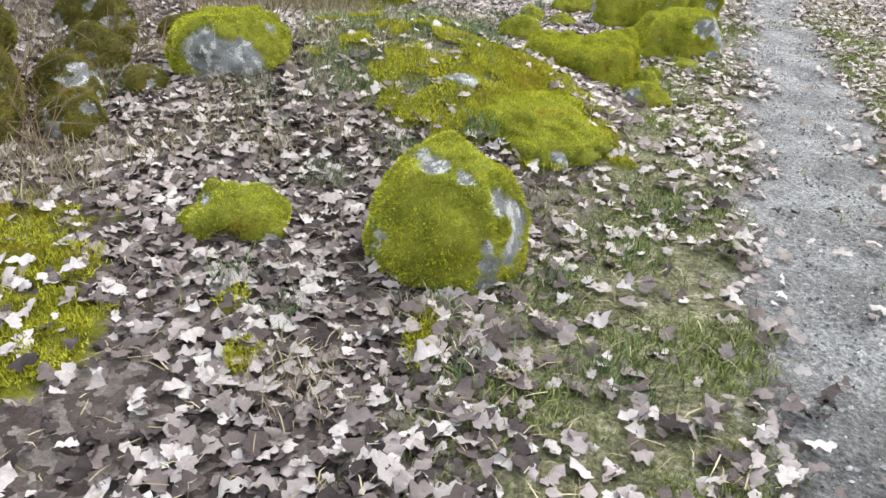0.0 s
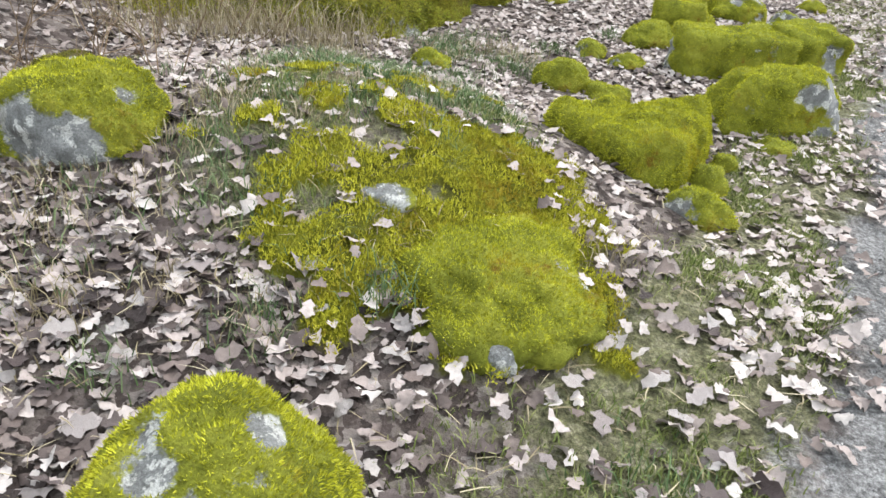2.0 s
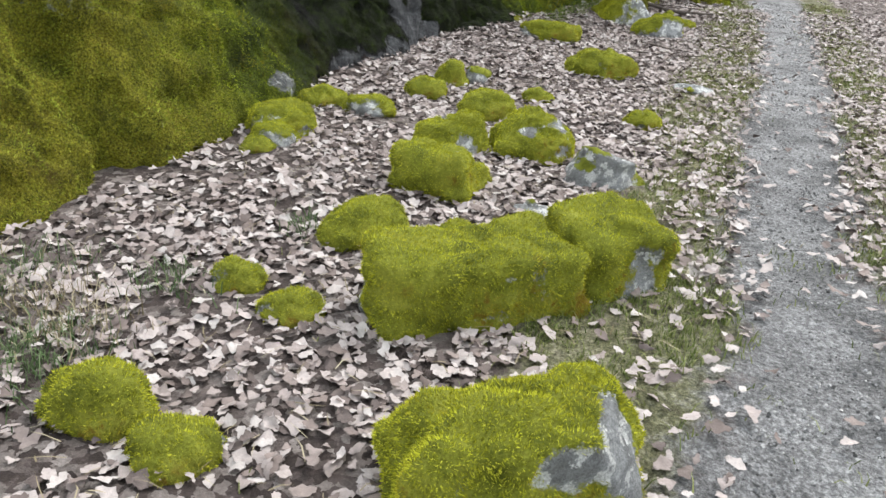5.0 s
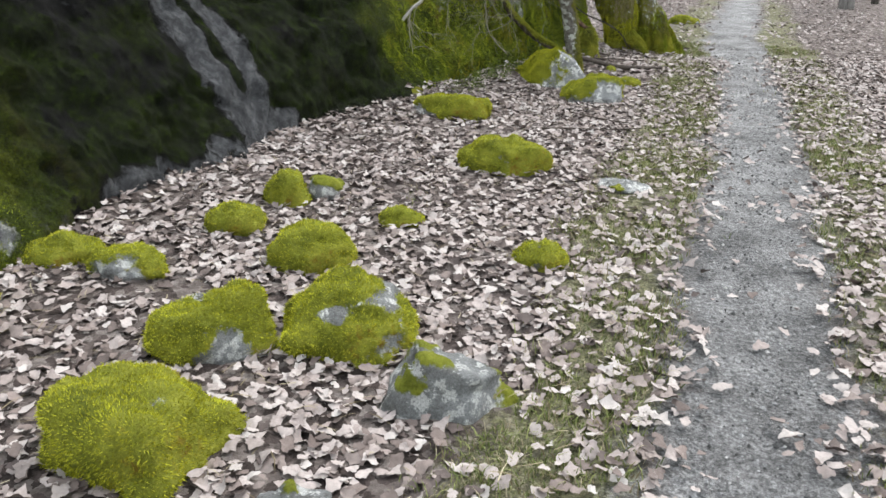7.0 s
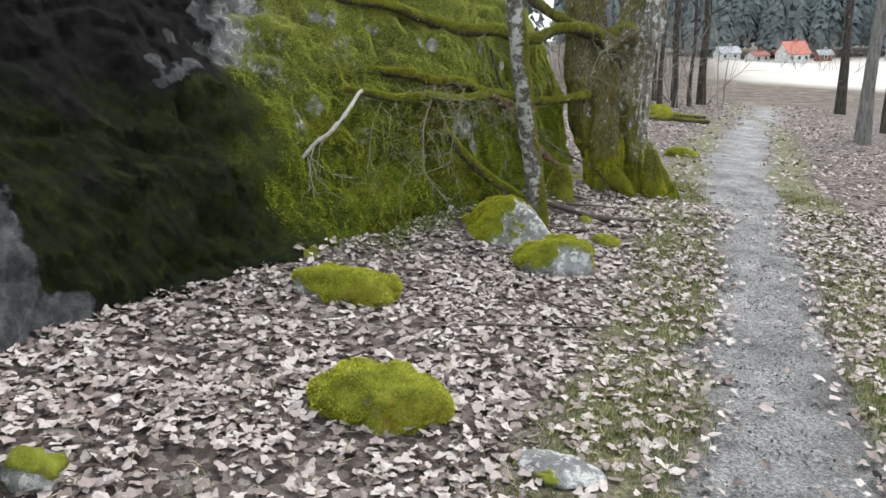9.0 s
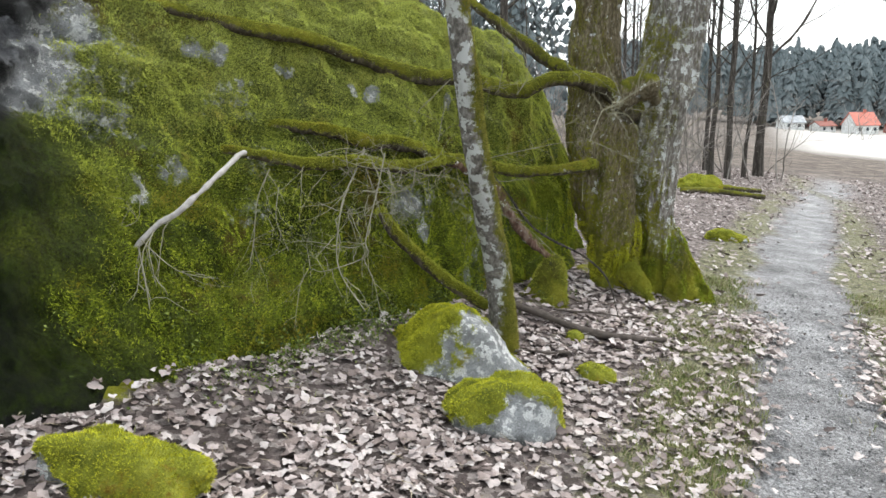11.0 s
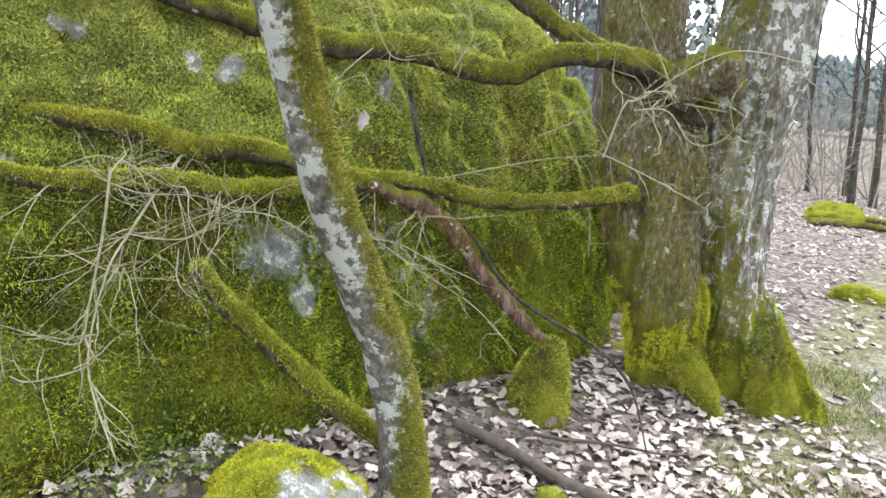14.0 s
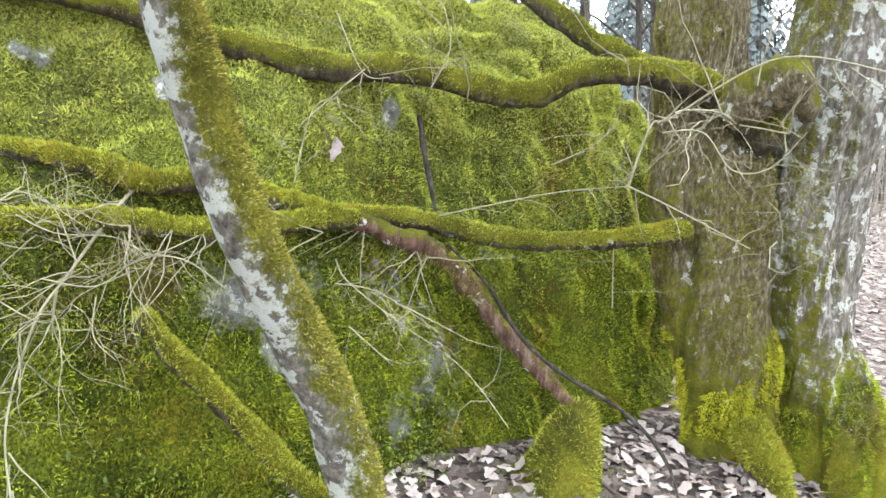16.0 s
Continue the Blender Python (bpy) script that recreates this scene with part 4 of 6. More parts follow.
    # the long boughs that reach over the rock
    bough, v, f, moss = limb("bough", [(4.42, 16.95, 1.70), (4.26, 16.92, 1.80), (4.11, 16.85, 1.91), (3.96, 16.68, 1.94), (3.81, 16.57, 1.93), (3.66, 16.51, 1.90), (3.52, 16.46, 1.83), (3.37, 16.40, 1.80), (3.24, 16.31, 1.83), (3.12, 16.18, 1.85),
                              (3.00, 16.05, 1.86), (2.88, 15.95, 1.84), (2.76, 15.88, 1.84), (2.64, 15.80, 1.87), (2.53, 15.72, 1.89), (2.35, 15.53, 1.94), (2.12, 15.3, 2.0), (1.85, 15.1, 2.02), (1.55, 14.85, 2.07), (1.2, 14.55, 2.14), (0.7, 14.2, 2.3)],
                             [0.085, 0.08, 0.07, 0.06, 0.055, 0.055, 0.058, 0.056, 0.052, 0.05, 0.05, 0.052, 0.052, 0.05, 0.05, 0.046, 0.044, 0.042, 0.036, 0.03, 0.02], LIMB, oak, "long crooked bough wrapped in moss", steps=120, rough=0.3, moss_level=0.75, seed=3)
    fuzz(bough, v, f, moss, 24000, 3)
    low, v, f, moss = limb("bough", [(4.12, 16.85, 1.28), (3.95, 16.56, 1.25), (3.80, 16.49, 1.23), (3.66, 16.45, 1.21), (3.51, 16.38, 1.20), (3.39, 16.26, 1.22), (3.26, 16.16, 1.25), (3.15, 16.03, 1.28), (3.06, 15.89, 1.29), (2.97, 15.7, 1.30)],
                           [0.05, 0.044, 0.04, 0.04, 0.04, 0.04, 0.04, 0.038, 0.036, 0.034], LIMB, oak, "mossy bough reaching over the rock", steps=80, rough=0.3, moss_level=0.75, seed=4)
    fuzz(low, v, f, moss, 11000, 4)
    low2, v, f, moss = limb("bough", [(3.02, 15.62, 1.29), (2.96, 15.44, 1.28), (2.90, 15.36, 1.27), (2.82, 15.29, 1.26), (2.74, 15.23, 1.26), (2.66, 15.17, 1.27), (2.60, 15.10, 1.28), (2.53, 15.05, 1.28), (2.45, 15.00, 1.27), (2.38, 14.95, 1.26), (2.29, 14.90, 1.26), (2.2, 14.8, 1.28), (2.1, 14.72, 1.30), (1.92, 14.58, 1.33)],
                            [0.036, 0.036, 0.038, 0.038, 0.036, 0.036, 0.038, 0.038, 0.036, 0.036, 0.036, 0.034, 0.032, 0.022], LIMB, oak, "mossy side bough close to the rock", steps=100, rough=0.32, moss_level=0.75, seed=5)
    fuzz(low2, v, f, moss, 14000, 5)
    limb("broken_branch", [(2.06, 14.55, 1.33), (2.04, 14.47, 1.30), (1.99, 14.25, 1.18), (1.91, 14.12, 1.06), (1.80, 14.05, 0.96), (1.68, 14.00, 0.81)], [0.012, 0.016, 0.014, 0.018, 0.017, 0.013], PALE, oak, "bare broken branch with peeled pale wood", sides=9, steps=30, rough=0.5, moss_level=0.0, moss_up=0.0, seed=6)
    up, v, f, moss = limb("bough", [(4.05, 16.85, 1.9), (3.93, 16.76, 1.93), (3.80, 16.7, 1.99), (3.63, 16.7, 2.07), (3.46, 16.7, 2.17), (3.17, 16.7, 2.35), (2.8, 16.75, 2.6)], [0.06, 0.058, 0.056, 0.052, 0.05, 0.04, 0.03], LIMB, oak, "short rising mossy bough", steps=40, rough=0.3, moss_level=0.6, seed=7)
    fuzz(up, v, f, moss, 5000, 7)
    # crown above
    rng = np.random.default_rng(11)
    pieces = []
    for k in range(9):
        a = k * 2.4
        s = np.array([4.7 if k % 2 else 3.95, 17.12, g + 3.0 + 0.3 * k])
        grow(s, (math.cos(a), math.sin(a), 0.75), 3.0 - 0.15 * k, 0.085 - 0.004 * k, rng, 3, 0.35, 0.0, 4, 0.6, pieces)
    twigs(oak, pieces, "crown", OAK, "bare winter crown of crooked branches")
    return oak


def build_rowan():
    foot = (3.53, 15.2, h1(3.53, 15.2))
    tree = thing("slender_tree", foot, "slender leaning trunk with white lichen spots and moss", "tree")
    pts = [(3.58, 15.15, foot[2] - 0.08), (3.548, 15.147, 0.4), (3.509, 15.15, 0.6), (3.464, 15.11, 0.8), (3.41, 15.033, 1.0), (3.367, 14.924, 1.2), (3.321, 14.832, 1.4), (3.274, 14.771, 1.6), (3.237, 14.71, 1.8), (3.18, 14.66, 2.05), (3.08, 14.6, 2.5), (2.95, 14.5, 3.1), (2.85, 14.45, 4.2), (2.8, 14.5, 5.5)]
    ob, v, f, moss = limb("trunk", pts, [0.1, 0.084, 0.079, 0.077, 0.076, 0.075, 0.073, 0.071, 0.069, 0.066, 0.062, 0.05, 0.035, 0.016], ROWAN, tree, "grey bark blotched with white lichen", sides=28, steps=140, rough=0.1, moss_level=0.0, moss_up=0.2, seed=8)
    n = normals_of(v, f)
    moss = np.clip(0.18 + 0.62 * n[:, 0] + 0.2 * n[:, 2] + 0.35 * fbm(v, 0.3, 3, 12) + 0.4 * np.exp(-np.clip(v[:, 2], 0, 9) / 0.3), 0, 1)
    ob.data.attributes["moss"].data.foreach_set("value", moss.astype(np.float32))
    fuzz(ob, v, f, moss * (v[:, 2] < 2.6), 17000, 13, 0.014, 0.004, BARK_MOSS)
    rng = np.random.default_rng(12)
    pieces = []
    for k in range(7):
        a = k * 2.1
        grow((2.97 - 0.02 * k, 14.5, 2.9 + 0.36 * k), (math.cos(a), math.sin(a), 0.9), 1.2, 0.02, rng, 3, 0.3, 0.0, 3, 0.6, pieces)
    twigs(tree, pieces, "crown", TWIG, "thin bare upper branches")


def build_dead_wood():
    # a dead branch that curves down to a mossy stump
    dead = thing("dead_branch", (3.82, 16.3, h1(3.82, 16.3) + 0.35), "long mossy dead branch with red-brown broken bark, leaning on a stump", "branch")
    ob, v, f, moss = limb("mossy_end", [(1.98, 15.02, 1.45), (2.09, 15.07, 1.46), (2.22, 15.10, 1.46), (2.35, 15.11, 1.45), (2.43, 15.17, 1.44), (2.52, 15.20, 1.41), (2.62, 15.24, 1.40), (2.69, 15.31, 1.41), (2.77, 15.39, 1.40), (2.86, 15.45, 1.38), (2.92, 15.56, 1.34), (3.00, 15.66, 1.30), (3.07, 15.79, 1.28)],
                         [0.024, 0.036, 0.04, 0.042, 0.042, 0.042, 0.042, 0.04, 0.04, 0.042, 0.044, 0.044, 0.038], LIMB, dead, "moss-wrapped end of the branch", steps=90, rough=0.35, moss_level=0.75, seed=25)
    fuzz(ob, v, f, moss, 15000, 25)
    ob, v, f, moss = limb("stick", [(3.02, 15.7, 1.295), (3.07, 15.79, 1.28), (3.16, 15.90, 1.23), (3.25, 16.00, 1.18), (3.35, 16.08, 1.10), (3.43, 16.15, 1.00), (3.51, 16.21, 0.88), (3.60, 16.30, 0.76), (3.70, 16.31, 0.67), (3.85, 16.28, 0.57)],
                         [0.034, 0.036, 0.04, 0.042, 0.045, 0.042, 0.034, 0.036, 0.034, 0.032], bark_material("red_brown_bark", (0.17, 0.1, 0.075), (0.42, 0.31, 0.25), -0.1, 0.62), dead, sides=18, steps=90, rough=0.6, moss_level=0.2, seed=21)
    fuzz(ob, v, f, 0.9 * (abs(v[:, 2] + dead.location[2] - 1.06) < 0.1), 2500, 26, 0.014, 0.004, BARK_MOSS)
    stump = thing("tree_stump", (3.86, 16.26, h1(3.86, 16.26)), "small stump wrapped in bright moss", "stump")
    ob, v, f, moss = limb("stump_body", [(3.83, 16.16, -0.02), (3.84, 16.2, 0.16), (3.86, 16.26, 0.35), (3.87, 16.3, 0.50), (3.88, 16.32, 0.58)], [0.27, 0.22, 0.15, 0.1, 0.05], LIMB, stump, sides=28, steps=30, rough=0.55, moss_level=0.8, seed=22)
    fuzz(ob, v, f, moss, 9000, 22, 0.022, 0.005)
    lean = thing("leaning_log", (3.44, 15.24, 0.40), "thin mossy log leaning against the rock", "log")
    ob, v, f, moss = limb("log", [(2.73, 15.08, 1.0), (2.80, 15.13, 0.88), (2.88, 15.18, 0.79), (2.97, 15.21, 0.71), (3.07, 15.23, 0.63), (3.18, 15.23, 0.56), (3.29, 15.23, 0.50), (3.44, 15.24, 0.42)], [0.026, 0.034, 0.036, 0.036, 0.038, 0.038, 0.038, 0.034], LIMB, lean, sides=16, steps=60, rough=0.25, moss_level=0.6, seed=23)
    fuzz(ob, v, f, moss, 9000, 23, 0.016, 0.0045)
    stick = thing("fallen_stick", (3.58, 15.74, h1(3.58, 15.74)), "dark bent stick lying on dead leaves", "stick")
    za = [h1(px, py) + 0.035 for px, py in ((3.58, 15.72), (3.8, 15.7), (4.1, 15.6), (4.35, 15.55), (4.66, 15.62))]
    limb("stick_body", [(3.58, 15.72, za[0] + 0.04), (3.8, 15.7, za[1] + 0.02), (4.1, 15.6, za[2]), (4.35, 15.55, za[3]), (4.66, 15.62, za[4])], [0.024, 0.026, 0.026, 0.022, 0.014], DEAD, stick, sides=12, steps=40, rough=0.35, seed=24, moss_level=0, moss_up=0)
    rng = np.random.default_rng(31)
    for k, (sx, sy, a, le) in enumerate(((3.9, 15.9, 20, 0.7), (4.2, 16.2, 160, 0.6), (3.0, 12.7, 15, 0.9), (1.0, 5.6, 70, 0.35), (3.3, 13.4, -30, 0.6), (4.0, 15.2, 200, 0.4), (2.0, 7.9, -15, 0.5), (0.8, 4.9, 55, 0.3))):
        w = np.array([math.cos(radians(a)), math.sin(radians(a))])
        pts = []
        for s in np.linspace(0, le, 6):
            q = np.array([sx, sy]) + w * s + rng.normal(0, 0.012, 2)
            pts.append((q[0], q[1], h1(q[0], q[1]) + 0.03))
        st = thing("fallen_stick", pts[0], "thin dry stick lying on the leaf litter", "stick", "fallen sticks")
        limb("stick_body", pts, np.linspace(0.009, 0.004, 6), DEAD, st, sides=6, steps=16, rough=0.2, seed=k, moss_level=0, moss_up=0)


def strand(pieces, points, r, rng, side=3):
    """One long twig through given points, with short side shoots."""
    points = np.array(points, float)
    r = r * 0.4
    jig = points + rng.normal(0, 0.013, points.shape)
    pieces.append(tri(tube(jig, np.linspace(r, r * 0.45, len(jig)), 5, 0, 0, 6 * len(jig))))
    for i in range(1, len(points)):
        for k in range(side):
            t = rng.random()
            p = jig[i - 1] * (1 - t) + jig[i] * t
            d = jig[i] - jig[i - 1]
            d = d / np.linalg.norm(d) * 0.6 + rng.normal(0, 0.6, 3)
            grow(p, d, rng.uniform(0.1, 0.3), r * 0.55, rng, 1, 0.6, 0.02, 2, 0.6, pieces, 3, 1.0)


def build_far_logs():
    for k, (pts, r) in enumerate((([(6.5, 25.6), (7.2, 25.9), (8.1, 25.8)], 0.07), ([(6.9, 27.3), (7.6, 27.0), (8.4, 27.2)], 0.07), ([(10.6, 22.0), (11.2, 22.4), (11.9, 22.3)], 0.06))):
        p3 = [(a, b, h1(a, b) + r * 0.8) for a, b in pts]
        log = thing("fallen_log", p3[0], "mossy fallen log lying on dead leaves", "log", "fallen logs")
        limb("log", p3, [r, r * 0.9, r * 0.6], LIMB, log, sides=12, steps=24, rough=0.3, moss_level=0.4, seed=80 + k)


def one_twig(parent, points, r, rng):
    pieces = []
    strand(pieces, points, r, rng)
    v, f = join(pieces)
    solid("twig", v - np.array(parent.matrix_world.translation), f, TWIG, parent)


def build_hanging_twigs():
    """Fine twigs that spring from the boughs in front of the rock."""
    rng = np.random.default_rng(41)
    spray = thing("twig_spray", (2.6, 14.8, 1.3), "tangle of fine pale twigs hanging from mossy boughs", "twigs")
    pieces = []
    starts = ((2.58, 15.12, 1.3), (2.55, 14.99, 1.12), (2.66, 15.1, 1.27), (2.74, 15.2, 1.26), (2.82, 15.25, 1.25), (2.45, 15.0, 1.27), (2.57, 14.9, 1.0), (3.05, 15.6, 1.25), (2.3, 14.88, 1.26), (3.3, 15.95, 1.15), (2.9, 15.3, 1.27), (3.1, 15.8, 1.26), (3.25, 15.95, 1.17))
    for k, s in enumerate(starts):
        for r in range(3):
            grow(s, (rng.uniform(-0.7, 0.9), rng.uniform(-0.8, -0.1), rng.uniform(-0.8, 0.25)), rng.uniform(0.25, 0.5), 0.0024, rng, 2, 0.35, 0.03, 2, 0.6, pieces, 4, 0.9)
    for s in ((1.91, 14.12, 1.06), (1.80, 14.05, 0.96), (1.68, 14.00, 0.81)):
        for r in range(2):
            grow(s, (rng.uniform(-0.6, 0.2), -0.6, rng.uniform(-0.9, -0.1)), 0.4, 0.004, rng, 2, 0.45, 0.05, 2, 0.6, pieces, 4, 1.0)
    one_twig(spray, ((2.58, 15.25, 1.40), (2.58, 15.12, 1.31), (2.55, 14.99, 1.12), (2.55, 14.86, 0.96), (2.58, 14.73, 0.72), (2.77, 14.60, 0.49)), 0.016, rng)
    one_twig(spray, ((3.01, 14.80, 1.27), (3.15, 14.80, 1.28), (3.33, 14.80, 1.23)), 0.006, rng)
    one_twig(spray, ((2.68, 14.80, 1.14), (2.88, 14.80, 1.14), (3.01, 14.80, 1.25), (3.10, 14.80, 1.30)), 0.006, rng)
    one_twig(spray, ((2.41, 14.80, 1.06), (2.62, 14.80, 1.01), (2.86, 14.80, 1.13), (3.06, 14.80, 1.25)), 0.006, rng)
    one_twig(spray, ((2.85, 14.80, 1.12), (2.88, 14.80, 1.02), (2.95, 14.80, 0.97)), 0.006, rng)
    one_twig(spray, ((2.72, 14.80, 1.16), (2.71, 14.80, 1.02), (2.73, 14.80, 0.89)), 0.006, rng)
    one_twig(spray, ((2.41, 14.80, 0.73), (2.54, 14.80, 0.87), (2.63, 14.80, 0.99)), 0.006, rng)
    one_twig(spray, ((2.54, 14.80, 1.32), (2.72, 14.80, 1.27), (2.89, 14.80, 1.30), (3.06, 14.80, 1.27)), 0.006, rng)
    one_twig(spray, ((2.41, 14.80, 1.35), (2.60, 14.80, 1.37), (2.82, 14.80, 1.35)), 0.006, rng)
    one_twig(spray, ((2.78, 14.80, 1.20), (2.72, 14.80, 1.32), (2.62, 14.80, 1.38)), 0.006, rng)
    one_twig(spray, ((3.18, 15.50, 1.19), (3.21, 15.50, 1.11), (3.43, 15.50, 1.04), (3.63, 15.50, 0.90), (3.85, 15.50, 0.75)), 0.007, rng)
    one_twig(spray, ((3.24, 15.50, 0.93), (3.43, 15.50, 0.86)), 0.007, rng)
    one_twig(spray, ((3.43, 15.50, 1.06), (3.64, 15.50, 1.00)), 0.007, rng)
    one_twig(spray, ((3.20, 15.50, 1.13), (3.38, 15.50, 1.08), (3.60, 15.50, 1.03)), 0.007, rng)
    one_twig(spray, ((3.00, 15.50, 1.43), (3.05, 15.50, 1.67), (3.15, 15.50, 1.72)), 0.007, rng)
    one_twig(spray, ((3.13, 15.50, 1.98), (3.23, 15.50, 1.79), (3.34, 15.50, 1.76)), 0.007, rng)
    one_twig(spray, ((3.51, 15.50, 1.79), (3.54, 15.50, 1.90), (3.51, 15.50, 2.01)), 0.007, rng)
    one_twig(spray, ((1.69, 13.95, 0.82), (1.58, 13.95, 0.93), (1.45, 13.95, 0.78), (1.39, 13.95, 0.53), (1.29, 13.95, 0.33)), 0.012, rng)
    one_twig(spray, ((1.45, 13.95, 0.78), (1.43, 13.95, 0.57), (1.43, 13.95, 0.34)), 0.007, rng)
    one_twig(spray, ((1.79, 13.95, 0.88), (1.82, 13.95, 0.66), (1.85, 13.95, 0.45), (1.87, 13.95, 0.23)), 0.012, rng)
    one_twig(spray, ((1.82, 13.95, 0.66), (1.69, 13.95, 0.71), (1.66, 13.95, 0.59)), 0.006, rng)
    one_twig(spray, ((1.77, 14.00, 0.88), (1.94, 14.00, 0.79), (2.13, 14.00, 0.75)), 0.008, rng)
    one_twig(spray, ((1.57, 14.00, 0.92), (1.68, 14.00, 1.00), (1.75, 14.00, 1.08)), 0.007, rng)
    one_twig(spray, ((1.51, 13.95, 1.07), (1.49, 13.95, 0.99), (1.56, 13.95, 0.92)), 0.006, rng)
    one_twig(spray, ((1.85, 13.95, 0.45), (1.79, 13.95, 0.48)), 0.005, rng)
    one_twig(spray, ((2.32, 14.40, 1.19), (2.30, 14.40, 0.99), (2.37, 14.40, 0.83)), 0.006, rng)
    one_twig(spray, ((2.21, 14.50, 1.26), (2.13, 14.50, 1.07), (2.13, 14.50, 0.84), (2.15, 14.50, 0.68), (2.23, 14.50, 0.62)), 0.009, rng)
    one_twig(spray, ((2.85, 14.50, 1.42), (2.82, 14.50, 1.22), (2.78, 14.50, 0.94), (2.78, 14.50, 0.81), (2.54, 14.50, 0.72), (2.47, 14.50, 0.73)), 0.011, rng)
    one_twig(spray, ((2.47, 14.50, 0.73), (2.40, 14.50, 0.60), (2.42, 14.50, 0.31)), 0.007, rng)
    one_twig(spray, ((2.78, 14.50, 0.81), (2.86, 14.50, 0.68), (2.89, 14.50, 0.52)), 0.006, rng)
    one_twig(spray, ((2.47, 14.50, 0.73), (2.46, 14.50, 0.87)), 0.005, rng)
    one_twig(spray, ((1.80, 14.50, 1.08), (1.80, 14.50, 0.93)), 0.006, rng)
    one_twig(spray, ((1.66, 14.50, 0.54), (1.79, 14.50, 0.39)), 0.006, rng)
    one_twig(spray, ((2.78, 14.50, 0.94), (2.68, 14.50, 0.86), (2.46, 14.50, 0.87), (2.34, 14.50, 0.84)), 0.005, rng)
    one_twig(spray, ((2.13, 14.50, 0.84), (2.26, 14.50, 0.91)), 0.004, rng)
    one_twig(spray, ((1.66, 14.50, 0.74), (1.71, 14.50, 0.63)), 0.005, rng)
    twigs(spray, pieces, "tangle")
    fine = thing("twig_spray", (4.2, 16.3, 1.8), "curved bare twigs springing from the oak", "twigs")
    pieces = []
    for s, w in (((4.19, 16.3, 1.75), (-0.1, -0.8, -0.5)), ((4.3, 16.6, 1.75), (0.4, -0.8, 0.25)), ((4.25, 16.4, 1.78), (-0.5, -0.6, 0.4)), ((4.5, 16.7, 1.3), (-0.1, -0.8, 0.1)),
                 ((4.6, 16.8, 1.5), (0.3, -0.9, 0.5)), ((4.35, 16.5, 1.9), (0.1, -0.7, 0.8)), ((3.9, 16.35, 1.9), (-0.2, -0.7, 0.6)), ((4.7, 16.9, 1.9), (0.5, -0.6, 0.4)), ((3.3, 16.2, 1.76), (0.0, -0.8, 0.4)), ((3.0, 15.9, 1.84), (0.0, -0.8, -0.5))):
        for r in range(1):
            grow(s, np.array(w) + rng.normal(0, 0.25, 3), rng.uniform(0.6, 0.95), 0.003, rng, 2, 0.4, 0.01, 3, 0.58, pieces, 4, 0.9)
    one_twig(fine, ((3.31, 16.00, 1.30), (3.52, 16.00, 1.38), (3.77, 16.00, 1.46), (4.01, 16.00, 1.51)), 0.008, rng)
    one_twig(fine, ((4.01, 16.00, 1.51), (4.08, 16.00, 1.70), (4.14, 16.00, 1.76), (4.42, 16.00, 1.94), (4.74, 16.00, 1.92)), 0.012, rng)
    one_twig(fine, ((4.01, 16.00, 1.51), (4.16, 16.00, 1.45), (4.42, 16.00, 1.35)), 0.009, rng)
    one_twig(fine, ((4.10, 16.00, 1.70), (4.24, 16.00, 1.70), (4.36, 16.00, 1.62), (4.47, 16.00, 1.63), (4.53, 16.00, 1.73)), 0.008, rng)
    one_twig(fine, ((4.01, 16.00, 1.11), (3.98, 16.00, 1.27)), 0.005, rng)
    one_twig(fine, ((3.75, 16.00, 1.55), (3.88, 16.00, 1.63), (3.95, 16.00, 1.72)), 0.006, rng)
    one_twig(fine, ((4.3, 16.8, 1.75), (4.26, 16.4, 1.8), (4.16, 16.1, 1.78), (4.14, 16.0, 1.76)), 0.012, rng)
    for k in range(18):
        s = np.array([rng.uniform(4.42, 4.7), 16.86, rng.uniform(1.25, 1.6)])
        grow(s, (rng.normal(0, 0.8), -0.9, rng.normal(0.2, 0.6)), rng.uniform(0.2, 0.45), 0.002, rng, 1, 0.5, 0, 3, 0.6, pieces, 3)
    twigs(fine, pieces, "tangle")
    rod = thing("dead_branch", (4.1, 16.1, h1(4.1, 16.1) + 0.3), "dark dead stick slanting down past the stump", "branch", "dead branches")
    limb("stick", [(3.35, 16.02, 1.2), (3.48, 16.15, 1.04), (3.58, 16.15, 0.92), (3.70, 16.15, 0.81), (3.86, 16.15, 0.73), (4.09, 16.15, 0.64), (4.27, 16.1, 0.5), (4.38, 16.05, 0.24)], [0.005, 0.007, 0.010, 0.008, 0.010, 0.008, 0.007, 0.004], TRUNK, rod, sides=9, steps=30, rough=0.3, moss_level=0.0, moss_up=0.0, seed=66)
    rod2 = thing("dead_branch", (3.15, 16.2, 1.26), "dark lichened stick resting against the mossy rock", "branch", "dead branches")
    limb("stick", [(3.05, 16.28, 1.68), (3.11, 16.25, 1.51), (3.21, 16.2, 1.27)], [0.01, 0.013, 0.009], TRUNK, rod2, sides=9, steps=20, rough=0.3, moss_level=0.0, moss_up=0.0, seed=67)
    leaf = thing("hanging_leaf", (3.15, 15.48, 1.56), "dead brown leaf caught on a twig", "leaf")
    u, w = np.meshgrid(np.linspace(-1, 1, 9), np.linspace(0, 1, 9), indexing="ij")
    wide = 0.022 * np.sin(np.pi * np.clip(w * 0.9 + 0.06, 0, 1)) * (1 + 0.25 * np.cos(w * 20))
    v = np.stack([u * wide, 0.014 * np.abs(u) + 0.012 * np.sin(w * 5), 0.035 - 0.08 * w], -1).reshape(-1, 3)
